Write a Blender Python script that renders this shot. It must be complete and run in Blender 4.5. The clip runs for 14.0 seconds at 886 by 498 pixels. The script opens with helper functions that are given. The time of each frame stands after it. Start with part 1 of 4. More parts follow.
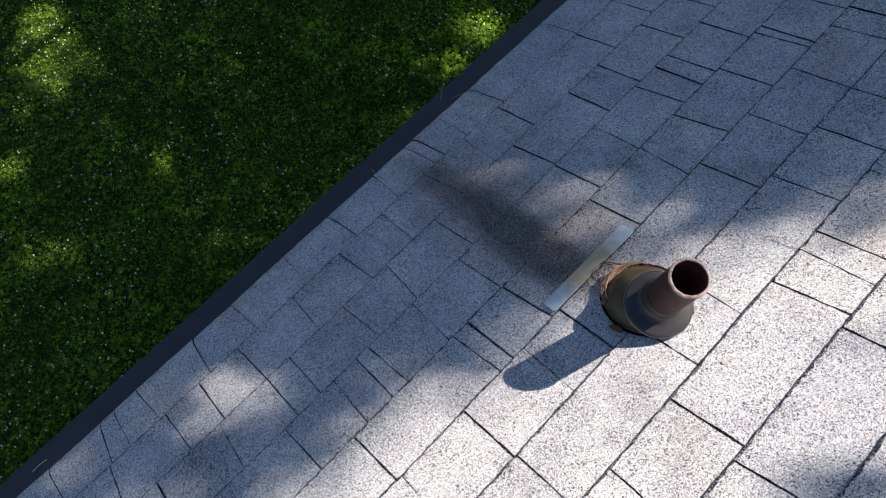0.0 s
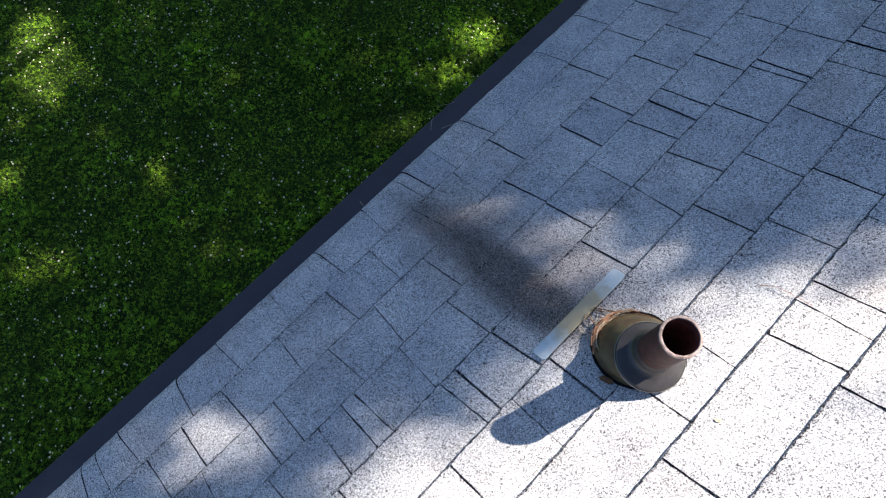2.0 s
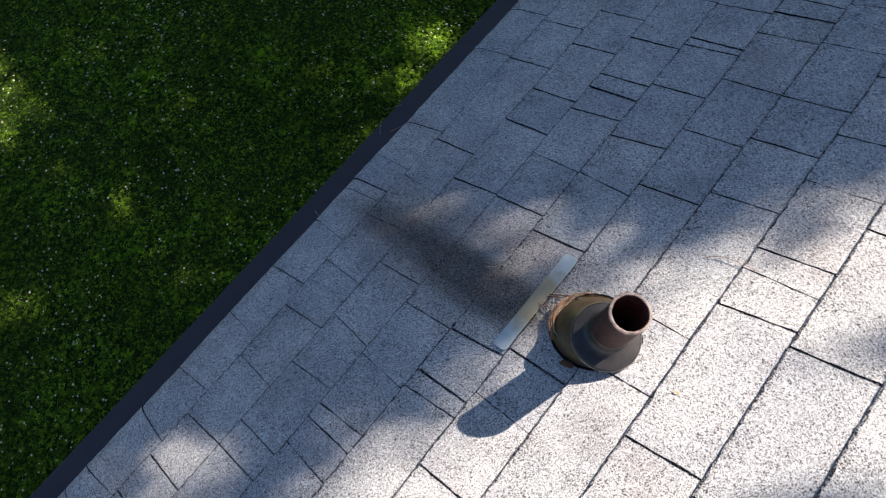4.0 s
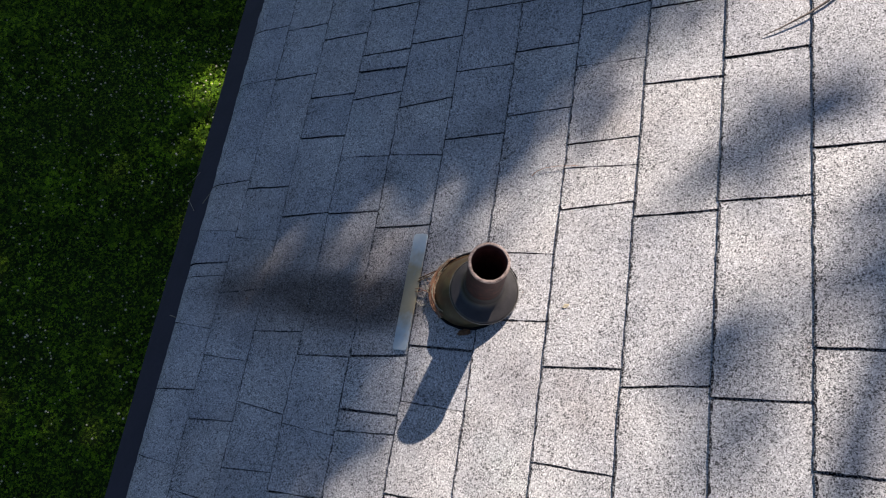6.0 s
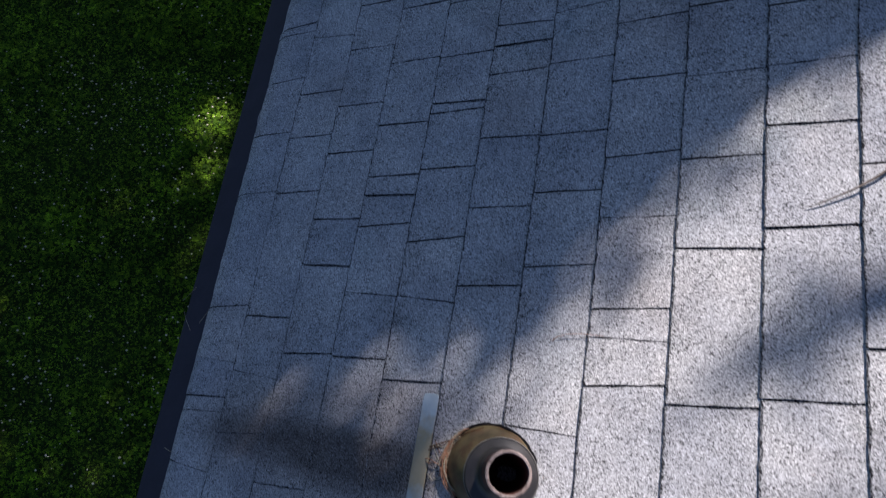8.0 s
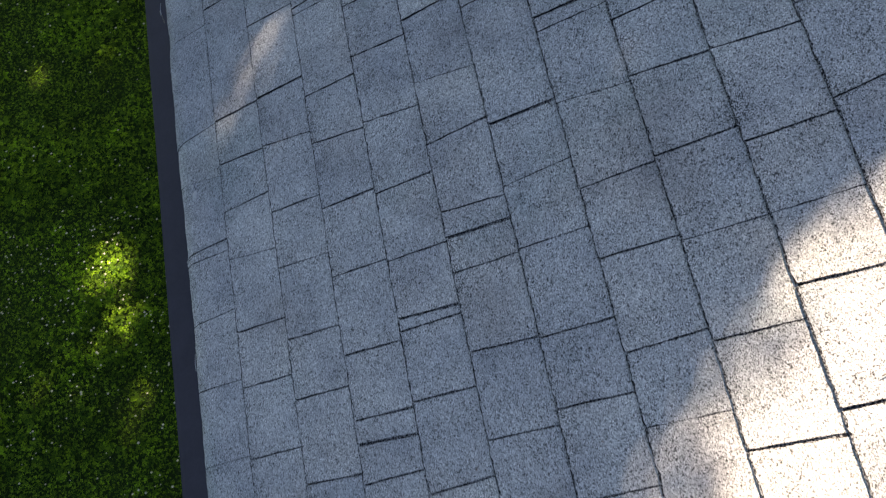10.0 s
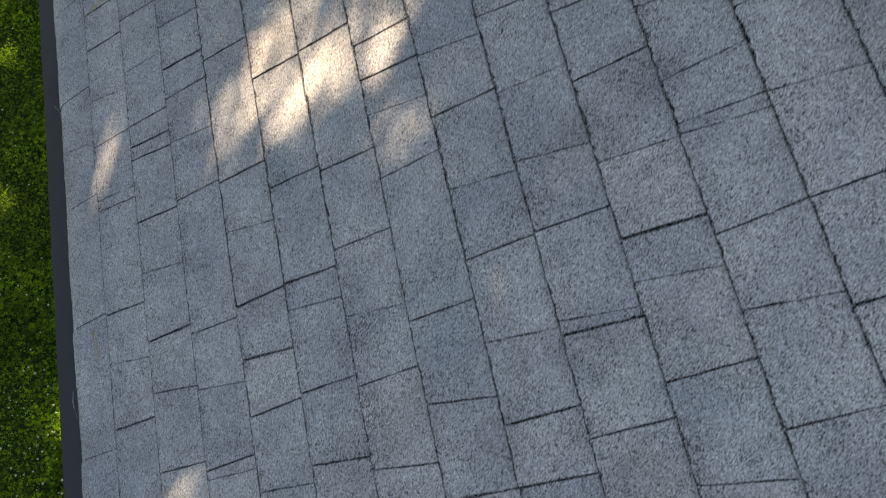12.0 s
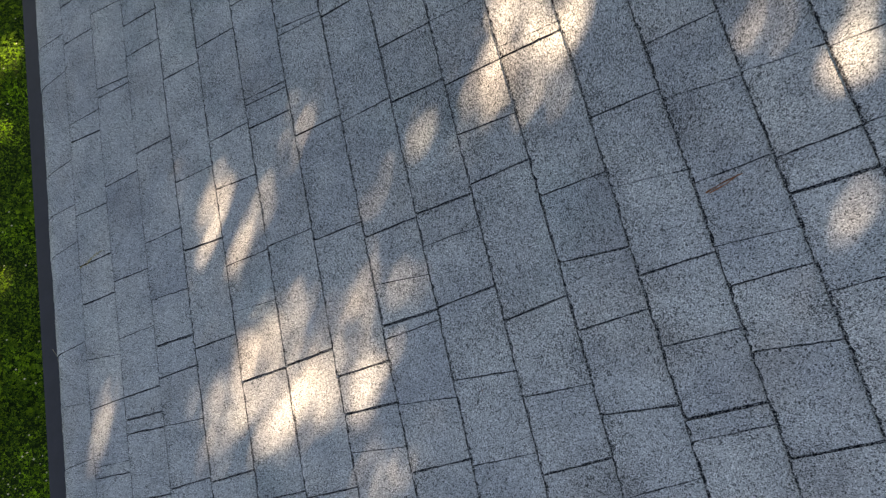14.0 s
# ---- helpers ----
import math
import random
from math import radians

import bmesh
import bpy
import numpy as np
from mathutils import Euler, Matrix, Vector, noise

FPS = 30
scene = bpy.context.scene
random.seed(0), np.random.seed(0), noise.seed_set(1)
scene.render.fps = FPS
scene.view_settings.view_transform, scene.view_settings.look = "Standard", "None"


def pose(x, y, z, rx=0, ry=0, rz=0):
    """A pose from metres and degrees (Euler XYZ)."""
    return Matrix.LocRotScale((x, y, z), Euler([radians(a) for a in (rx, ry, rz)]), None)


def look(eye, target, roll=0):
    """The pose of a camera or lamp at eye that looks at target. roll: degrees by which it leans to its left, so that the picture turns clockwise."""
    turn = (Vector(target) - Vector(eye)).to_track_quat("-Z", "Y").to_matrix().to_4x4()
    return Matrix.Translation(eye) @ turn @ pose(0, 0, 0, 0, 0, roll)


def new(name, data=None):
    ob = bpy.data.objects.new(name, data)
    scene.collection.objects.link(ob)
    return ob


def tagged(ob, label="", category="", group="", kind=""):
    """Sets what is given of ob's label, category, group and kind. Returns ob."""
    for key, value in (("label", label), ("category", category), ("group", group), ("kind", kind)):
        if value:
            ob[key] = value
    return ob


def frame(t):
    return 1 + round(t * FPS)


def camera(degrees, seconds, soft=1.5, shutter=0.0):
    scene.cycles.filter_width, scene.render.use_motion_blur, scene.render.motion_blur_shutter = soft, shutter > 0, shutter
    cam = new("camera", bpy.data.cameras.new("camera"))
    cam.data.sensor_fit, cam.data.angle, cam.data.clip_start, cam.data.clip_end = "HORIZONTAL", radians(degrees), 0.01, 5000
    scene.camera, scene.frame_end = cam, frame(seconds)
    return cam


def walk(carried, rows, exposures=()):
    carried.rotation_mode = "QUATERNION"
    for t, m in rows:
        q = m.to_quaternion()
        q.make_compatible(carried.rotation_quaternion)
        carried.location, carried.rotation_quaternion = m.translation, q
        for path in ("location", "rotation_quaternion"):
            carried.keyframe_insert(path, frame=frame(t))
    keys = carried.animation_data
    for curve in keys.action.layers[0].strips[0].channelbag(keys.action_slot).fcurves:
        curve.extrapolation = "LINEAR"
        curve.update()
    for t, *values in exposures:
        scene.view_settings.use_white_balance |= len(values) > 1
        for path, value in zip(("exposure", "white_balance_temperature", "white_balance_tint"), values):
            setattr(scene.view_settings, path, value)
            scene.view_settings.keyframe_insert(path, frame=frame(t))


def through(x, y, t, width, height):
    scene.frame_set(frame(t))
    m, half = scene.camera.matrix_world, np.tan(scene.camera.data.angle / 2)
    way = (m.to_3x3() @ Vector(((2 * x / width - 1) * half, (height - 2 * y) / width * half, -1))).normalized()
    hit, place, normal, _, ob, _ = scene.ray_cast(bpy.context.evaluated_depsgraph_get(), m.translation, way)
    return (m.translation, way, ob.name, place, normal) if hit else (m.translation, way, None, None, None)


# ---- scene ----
THETA = 28.614          # roof pitch
ROOF_Z = 4.25           # height of the roof's reference line over the lawn
cam = camera(65.68, 14.0, soft=1.14, shutter=0.28)
ROWS = [
    (0.0, -0.2051, -0.6718, 5.4929, 17.756, -0.024, 44.565),
    (0.5, -0.2246, -0.6456, 5.4949, 17.71, 0.057, 44.549),
    (1.0, -0.2396, -0.6219, 5.4933, 17.737, 0.028, 44.57),
    (1.5, -0.2512, -0.5976, 5.4881, 17.704, 0.062, 44.564),
    (2.0, -0.2549, -0.581, 5.4844, 17.809, 0.008, 44.516),
    (2.2, -0.2556, -0.5807, 5.4872, 17.802, 0.002, 44.302),
    (2.9, -0.2485, -0.5745, 5.4862, 17.90, -0.01, 44.16),
    (3.5, -0.2290, -0.5655, 5.4848, 18.10, -0.04, 43.10),
    (3.9, -0.2090, -0.5580, 5.4836, 18.25, -0.06, 40.30),
    (4.3, -0.1913, -0.5466, 5.4825, 18.337, -0.082, 34.076),
    (4.5, -0.186, -0.5377, 5.4832, 18.224, -0.154, 30.142),
    (5.0, -0.1792, -0.52, 5.4864, 17.894, -0.079, 20.249),
    (5.5, -0.1669, -0.5084, 5.4864, 17.699, -0.136, 11.112),
    (6.0, -0.1538, -0.497, 5.4885, 17.401, -0.146, 8.919),
    (6.5, -0.1334, -0.4893, 5.4856, 17.411, -0.045, 8.948),
    (7.0, -0.1273, -0.416, 5.4818, 17.352, 0.091, 8.969),
    (7.5, -0.1435, -0.3012, 5.4817, 17.277, 0.089, 8.888),
    (8.0, -0.2214, -0.1675, 5.4847, 17.282, 0.199, 8.933),
    (8.2, -0.251, -0.0948, 5.4793, 17.153, 0.208, 8.929),
    (10.3, -0.3471, 0.4155, 5.4262, 17.668, -0.229, -12.294),
    (10.5, -0.2952, 0.4945, 5.4269, 17.511, 0.009, -12.271),
    (11.0, -0.1871, 0.7673, 5.4525, 17.547, 0.016, -12.313),
    (11.5, -0.0983, 1.102, 5.474, 17.507, -0.097, -12.268),
    (12.0, 0.0089, 1.3662, 5.5587, 17.242, 0.071, -12.322),
    (12.5, 0.0654, 1.4823, 5.6543, 17.159, -0.046, -12.391),
    (13.0, 0.1616, 1.8422, 5.671, 16.57, 0.241, -12.504),
    (13.5, 0.2257, 2.0446, 5.694, 16.641, 0.036, -12.512),
    (14.0, 0.1961, 2.04, 5.8468, 16.611, -0.089, -12.576),
]
EXPOSURES = [
    (0.0, 1.04, 6050, 12), (1.0, 1.34, 5950, 11), (2.0, 1.58, 5950, 11), (2.2, 1.58, 5950, 11), (4.3, 1.06, 6250, 12), (5.0, 0.90, 6300, 13), (5.5, 0.76, 6250, 14), (6.0, 0.65, 6200, 14), (6.5, 0.58, 6150, 14), (7.0, 0.54, 6000, 15),
    (7.5, 0.48, 5800, 16), (8.2, 0.57, 5700, 16), (10.3, 1.96, 7900, 12), (11.5, 2.02, 8900, 12), (12.5, 2.27, 9100, 12), (14.0, 2.20, 8700, 13),
]
walk(cam, [(t, pose(*p)) for t, *p in ROWS], EXPOSURES)

# ---- light: a low, clear sun over the trees, blue sky ----
SUN = Vector((0.2128, 0.7044, 0.6771)).normalized()
world = bpy.data.worlds.new("sky")
scene.world = world
world.use_nodes = True
wn = world.node_tree
sky = wn.nodes.new("ShaderNodeTexSky")
sky.sky_type, sky.sun_disc = "NISHITA", False
sky.air_density, sky.ozone_density = 0.85, 3.2
sky.sun_elevation, sky.sun_rotation = radians(42.6), radians(16.8)
background = next(n for n in wn.nodes if n.type == "BACKGROUND")
background.inputs["Strength"].default_value = 0.053
wn.links.new(sky.outputs["Color"], background.inputs["Color"])
sun = new("sun", bpy.data.lights.new("sun", "SUN"))
sun.data.energy, sun.data.angle, sun.data.color = 4.8, radians(0.55), (1.0, 0.87, 0.73)
sun.matrix_world = look(SUN * 40, (0, 0, 0))


# ---- material helpers ----
def mat(name, rough=0.8, metal=0.0):
    m = bpy.data.materials.new(name)
    m.use_nodes = True
    nt = m.node_tree
    b = nt.nodes["Principled BSDF"]
    b.inputs["Roughness"].default_value, b.inputs["Metallic"].default_value = rough, metal
    return m, nt, b


def node(nt, kind, **inputs):
    n = nt.nodes.new(kind)
    for key, value in inputs.items():
        n.inputs[key.replace("_", " ")].default_value = value
    return n


def ramp(nt, source, stops):
    n = nt.nodes.new("ShaderNodeValToRGB")
    e = n.color_ramp.elements
    while len(e) < len(stops):
        e.new(0.5)
    for el, (at, c) in zip(e, stops):
        el.position = at
        el.color = (*c, 1) if isinstance(c, tuple) else (c, c, c, 1)
    nt.links.new(source, n.inputs["Fac"])
    return n.outputs["Color"]


def mix(nt, a, b, fac, kind="MIX"):
    n = nt.nodes.new("ShaderNodeMix")
    n.data_type, n.blend_type, n.clamp_factor = "RGBA", kind, True
    for value, slot in ((fac, 0), (a, 6), (b, 7)):
        if hasattr(value, "links"):
            nt.links.new(value, n.inputs[slot])
        elif slot == 0:
            n.inputs[0].default_value = value
        else:
            n.inputs[slot].default_value = (*value, 1)
    return n.outputs[2]


def place_of(nt):
    return nt.nodes.new("ShaderNodeNewGeometry").outputs["Position"]


def noise_of(nt, where, scale, detail=2.0, rough=0.5):
    n = node(nt, "ShaderNodeTexNoise", Scale=scale, Detail=detail, Roughness=rough)
    nt.links.new(where, n.inputs["Vector"])
    return n.outputs["Fac"]


def cells_of(nt, where, scale, random_colour=True):
    n = node(nt, "ShaderNodeTexVoronoi", Scale=scale)
    nt.links.new(where, n.inputs["Vector"])
    return n.outputs["Color" if random_colour else "Distance"]


def relief(nt, b, height, strength, distance):
    n = node(nt, "ShaderNodeBump", Strength=strength, Distance=distance)
    nt.links.new(height, n.inputs["Height"])
    nt.links.new(n.outputs["Normal"], b.inputs["Normal"])


def maths(nt, op, a, b=None, clamp=False):
    n = nt.nodes.new("ShaderNodeMath")
    n.operation, n.use_clamp = op, clamp
    for value, slot in ((a, 0), (b, 1)):
        if hasattr(value, "links"):
            nt.links.new(value, n.inputs[slot])
        elif value is not None:
            n.inputs[slot].default_value = value
    return n.outputs[0]


ROOF = pose(0, 0, ROOF_Z, 0, -THETA, 0)


def on_roof(v, u, n=0.0):
    """World place of a point v up the slope, u along the eave, n off the roof."""
    return ROOF @ Vector((v, u, n))


def spot(nt, where, v, u, rv, ru, soft=1.0):
    """A soft-edged oval on the roof, 1 in its middle."""
    at = node(nt, "ShaderNodeVectorMath")
    at.operation = "SUBTRACT"
    nt.links.new(where, at.inputs[0])
    at.inputs[1].default_value = on_roof(v, u)
    scaled = node(nt, "ShaderNodeVectorMath")
    scaled.operation = "MULTIPLY"
    nt.links.new(at.outputs[0], scaled.inputs[0])
    c = math.cos(radians(THETA))
    scaled.inputs[1].default_value = (1 / (rv * c), 1 / ru, 0)
    length = node(nt, "ShaderNodeVectorMath")
    length.operation = "LENGTH"
    nt.links.new(scaled.outputs[0], length.inputs[0])
    return maths(nt, "SUBTRACT", 1.0, maths(nt, "MULTIPLY", length.outputs["Value"], soft), True)


# ---- materials ----
# patches where many granules are gone: (v, u, radius)
BARE = [(-0.63, -1.02, 0.089), (-0.16, 1.44, 0.059), (-0.11, 1.62, 0.054), (0.27, 1.36, 0.029), (0.99, 2.13, 0.041), (0.54, 2.15, 0.051), (0.56, 1.93, 0.042), (-0.27, 3.15, 0.079), (0.29, 0.79, 0.032), (0.27, 1.77, 0.039), (0.73, 2.15, 0.045), (0.43, -0.26, 0.03), (0.42, 2.28, 0.038), (0.50, 2.80, 0.45)]


def granule_material():
    m, nt, b = mat("mineral_granules", 0.92)
    b.inputs["Specular IOR Level"].default_value = 0.25
    p = place_of(nt)
    bent = node(nt, "ShaderNodeTexNoise", Scale=260.0, Detail=1.0)
    nt.links.new(p, bent.inputs["Vector"])
    shifted = nt.nodes.new("ShaderNodeVectorMath")
    shifted.operation = "MULTIPLY_ADD"
    nt.links.new(bent.outputs["Color"], shifted.inputs[0])
    shifted.inputs[1].default_value = (0.004, 0.004, 0.004)
    nt.links.new(p, shifted.inputs[2])
    grain = ramp(nt, cells_of(nt, p, 490), [(0.0, 0.22), (0.10, 0.36), (0.28, 0.56), (0.6, 0.74), (0.85, 0.98), (1.0, 1.12)])
    density = maths(nt, "MULTIPLY", maths(nt, "SUBTRACT", noise_of(nt, p, 15, 4, 0.65), 0.5), 0.24)
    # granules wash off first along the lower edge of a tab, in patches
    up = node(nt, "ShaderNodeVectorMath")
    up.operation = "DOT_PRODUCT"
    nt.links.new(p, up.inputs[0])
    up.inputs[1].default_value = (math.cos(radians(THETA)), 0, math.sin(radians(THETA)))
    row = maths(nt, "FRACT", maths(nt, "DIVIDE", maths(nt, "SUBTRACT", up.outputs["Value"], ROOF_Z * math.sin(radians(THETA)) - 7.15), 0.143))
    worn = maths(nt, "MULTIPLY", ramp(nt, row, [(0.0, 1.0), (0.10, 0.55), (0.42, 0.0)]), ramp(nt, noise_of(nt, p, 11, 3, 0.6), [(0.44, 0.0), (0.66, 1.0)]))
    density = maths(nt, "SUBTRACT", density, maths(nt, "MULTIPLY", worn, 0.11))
    for gv, gu, r in BARE:
        density = maths(nt, "SUBTRACT", density, maths(nt, "MULTIPLY", spot(nt, p, gv, gu, r * 1.9, r * 1.5), 0.085))
    fleck = ramp(nt, maths(nt, "ADD", cells_of(nt, shifted.outputs[0], 430), density), [(0.15, 0.21), (0.207, 1.0)])
    pepper = ramp(nt, maths(nt, "ADD", noise_of(nt, p, 475, 1.5, 0.5), maths(nt, "MULTIPLY", density, 0.55)), [(0.388, 0.24), (0.433, 1.0)])
    c = mix(nt, mix(nt, grain, fleck, 1.0, "MULTIPLY"), pepper, 1.0, "MULTIPLY")
    tint = ramp(nt, nt.nodes.new("ShaderNodeObjectInfo").outputs["Random"],
                [(0.0, (0.86, 0.87, 0.90)), (0.35, (1.0, 0.99, 0.98)), (0.7, (0.93, 0.935, 0.95)), (1.0, (1.05, 1.03, 1.01))])
    c = mix(nt, c, tint, 1.0, "MULTIPLY")
    weather = ramp(nt, noise_of(nt, p, 7, 4, 0.6), [(0.3, (0.76, 0.77, 0.80)), (0.65, (1.06, 1.05, 1.03))])
    c = mix(nt, c, weather, 1.0, "MULTIPLY")
    smudge = ramp(nt, noise_of(nt, p, 4.5, 5, 0.6), [(0.52, 0.0), (0.70, 1.0)])
    c = mix(nt, c, (0.80, 0.76, 0.74), maths(nt, "MULTIPLY", smudge, 0.75), "MULTIPLY")
    lichen = ramp(nt, noise_of(nt, p, 28, 3, 0.65), [(0.66, 0.0), (0.74, 1.0)])
    c = mix(nt, c, (0.17, 0.20, 0.195), maths(nt, "MULTIPLY", lichen, 0.35))
    rusty = ramp(nt, cells_of(nt, p, 210), [(0.965, 0.0), (0.985, 1.0)])
    c = mix(nt, c, (0.30, 0.15, 0.09), maths(nt, "MULTIPLY", rusty, 0.45))
    moss = ramp(nt, noise_of(nt, p, 3.1, 4, 0.6), [(0.54, 0.0), (0.72, 1.0)])
    c = mix(nt, c, (0.72, 0.86, 0.86), maths(nt, "MULTIPLY", moss, 0.40), "MULTIPLY")
    # sooty run-off below the vent, with a brown rim
    wobble = maths(nt, "MULTIPLY", maths(nt, "SUBTRACT", noise_of(nt, p, 16, 4, 0.65), 0.5), 0.55)
    soot = maths(nt, "ADD", spot(nt, p, -0.46, -0.198, 0.21, 0.078), maths(nt, "MULTIPLY", spot(nt, p, -0.68, -0.172, 0.33, 0.072), 0.70))
    soot = maths(nt, "ADD", soot, maths(nt, "MULTIPLY", spot(nt, p, -0.34, -0.195, 0.12, 0.075), 0.6))
    core = ramp(nt, maths(nt, "ADD", soot, maths(nt, "MULTIPLY", wobble, soot)), [(0.03, 0.0), (0.30, 0.6), (0.65, 1.0)])
    kept = ramp(nt, noise_of(nt, p, 330, 2, 0.6), [(0.45, 1.0), (0.62, 0.60)])
    c = mix(nt, c, (0.040, 0.031, 0.027), maths(nt, "MULTIPLY", maths(nt, "MULTIPLY", core, 0.77), kept))
    rim = ramp(nt, spot(nt, p, -0.55, -0.165, 0.45, 0.18), [(0.0, 0.0), (0.5, 1.0)])
    c = mix(nt, c, (0.66, 0.57, 0.50), maths(nt, "MULTIPLY", rim, 0.6), "MULTIPLY")
    nt.links.new(c, b.inputs["Base Color"])
    relief(nt, b, cells_of(nt, p, 620, False), 0.07, 0.0011)
    return m


def plain_material(name, dark, light, scale, rough=0.8, metal=0.0, bump=0.0, detail=4, gloss=0.4):
    m, nt, b = mat(name, rough, metal)
    b.inputs["Specular IOR Level"].default_value = gloss
    p = place_of(nt)
    n = noise_of(nt, p, scale, detail, 0.6)
    fine = noise_of(nt, p, scale * 9, 2, 0.6)
    both = maths(nt, "ADD", maths(nt, "MULTIPLY", n, 0.65), maths(nt, "MULTIPLY", fine, 0.35))
    nt.links.new(ramp(nt, both, [(0.32, dark), (0.68, light)]), b.inputs["Base Color"])
    if bump:
        relief(nt, b, both, 0.5, bump)
    return m


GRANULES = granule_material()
ASPHALT = plain_material("asphalt_cut_edge", (0.009, 0.008, 0.010), (0.022, 0.021, 0.023), 300, 0.95, 0, 0.0006, gloss=0.05)


def lip_material(name, bare):
    """Worn shingle edge: bare asphalt with some granules left."""
    m, nt, b = mat(name, 0.95)
    b.inputs["Specular IOR Level"].default_value = 0.05
    p = place_of(nt)
    left = ramp(nt, noise_of(nt, p, 340, 2, 0.6), [(bare, 0.0), (bare + 0.05, 1.0)])
    nt.links.new(mix(nt, (0.020, 0.019, 0.022), (0.36, 0.36, 0.37), left), b.inputs["Base Color"])
    return m


LIP = lip_material("worn_shingle_edge", 0.515)
UNDERLAYER = lip_material("worn_shingle_underlayer", 0.50)
DRIP = plain_material("dark_slate_painted_metal", (0.036, 0.034, 0.055), (0.051, 0.048, 0.074), 14, 0.55, 0.0, 0.0004, gloss=0.25)
SIDING = plain_material("pale_painted_siding", (0.5, 0.49, 0.46), (0.62, 0.61, 0.58), 3, 0.7)
TRIM = plain_material("white_painted_timber", (0.7, 0.7, 0.68), (0.8, 0.8, 0.78), 5, 0.6)
BARK = plain_material("grey_brown_bark", (0.05, 0.038, 0.028), (0.16, 0.125, 0.095), 8, 0.95, 0, 0.02)


def rust_material():
    """Brown scaled iron with orange rust blooms and dark runs."""
    m, nt, b = mat("rusted_iron_pipe", 0.68, 0.1)
    p = place_of(nt)
    scale = noise_of(nt, p, 60, 5, 0.65)
    c = ramp(nt, scale, [(0.3, (0.024, 0.0080, 0.0070)), (0.55, (0.068, 0.022, 0.017)), (0.75, (0.118, 0.045, 0.034))])
    bloom = ramp(nt, noise_of(nt, p, 28, 4, 0.7), [(0.58, 0.0), (0.70, 1.0)])
    c = mix(nt, c, (0.17, 0.062, 0.024), maths(nt, "MULTIPLY", bloom, 0.45))
    fine = ramp(nt, noise_of(nt, p, 420, 2, 0.6), [(0.35, (0.7, 0.7, 0.7)), (0.65, (1.15, 1.12, 1.1))])
    nt.links.new(mix(nt, c, fine, 1.0, "MULTIPLY"), b.inputs["Base Color"])
    relief(nt, b, scale, 0.6, 0.0012)
    return m


RUSTY = rust_material()
RIM = plain_material("worn_pale_pipe_rim", (0.06, 0.036, 0.03), (0.52, 0.42, 0.38), 150, 0.7, 0.1, 0.0004)
SOOT = plain_material("sooty_pipe_bore", (0.035, 0.013, 0.010), (0.14, 0.055, 0.042), 60, 0.9)
RUBBER = plain_material("grey_neoprene", (0.022, 0.020, 0.020), (0.052, 0.048, 0.046), 45, 0.40, gloss=0.65)


RING = plain_material("dull_pale_metal", (0.15, 0.14, 0.13), (0.42, 0.41, 0.39), 60, 0.45, 0.3)


def flashing_material():
    """Olive-yellow weathered metal with rust-brown runs."""
    m, nt, b = mat("weathered_olive_flashing", 0.5, 0.15)
    p = place_of(nt)
    c = ramp(nt, noise_of(nt, p, 24, 4, 0.6), [(0.3, (0.055, 0.040, 0.022)), (0.7, (0.19, 0.15, 0.070))])
    stain = ramp(nt, noise_of(nt, p, 34, 3, 0.7), [(0.50, 0.0), (0.66, 1.0)])
    c = mix(nt, c, (0.10, 0.042, 0.026), maths(nt, "MULTIPLY", stain, 0.7))
    nt.links.new(c, b.inputs["Base Color"])
    relief(nt, b, noise_of(nt, p, 120, 3), 0.4, 0.0006)
    return m


OLIVE = flashing_material()
STRAW = plain_material("dry_straw", (0.28, 0.13, 0.075), (0.56, 0.32, 0.19), 90, 0.8)
TWIG = plain_material("dry_twig_bark", (0.08, 0.062, 0.050), (0.30, 0.25, 0.21), 160, 0.9, 0, 0.0006)
TWIG_BROWN = plain_material("brown_bark", (0.07, 0.035, 0.018), (0.24, 0.13, 0.065), 140, 0.9, 0, 0.0008)
NEEDLE = plain_material("reddish_pine_needle", (0.26, 0.085, 0.035), (0.50, 0.20, 0.09), 130, 0.8)
PALE = plain_material("pale_dry_stem", (0.42, 0.36, 0.24), (0.62, 0.56, 0.42), 120, 0.8)
YELLOW = plain_material("yellow_dry_grass", (0.46, 0.33, 0.09), (0.70, 0.54, 0.20), 120, 0.8)
DROPPING = plain_material("chalky_white", (0.5, 0.5, 0.5), (0.8, 0.8, 0.78), 200, 0.9)


def strip_material():
    """Galvanised strip: pale ends, rust wash across the middle."""
    m, nt, b = mat("galvanised_strip", 0.4, 0.05)
    p = place_of(nt)
    base = ramp(nt, noise_of(nt, p, 60, 4), [(0.3, (0.56, 0.66, 0.70)), (0.7, (0.72, 0.79, 0.80))])
    rust = maths(nt, "ADD", spot(nt, p, -0.30, -0.168, 0.4, 0.10), maths(nt, "MULTIPLY", maths(nt, "SUBTRACT", noise_of(nt, p, 70, 3), 0.5), 0.7))
    c = mix(nt, base, (0.50, 0.36, 0.13), ramp(nt, rust, [(0.05, 0.0), (0.6, 0.75)]))
    nt.links.new(c, b.inputs["Base Color"])
    return m


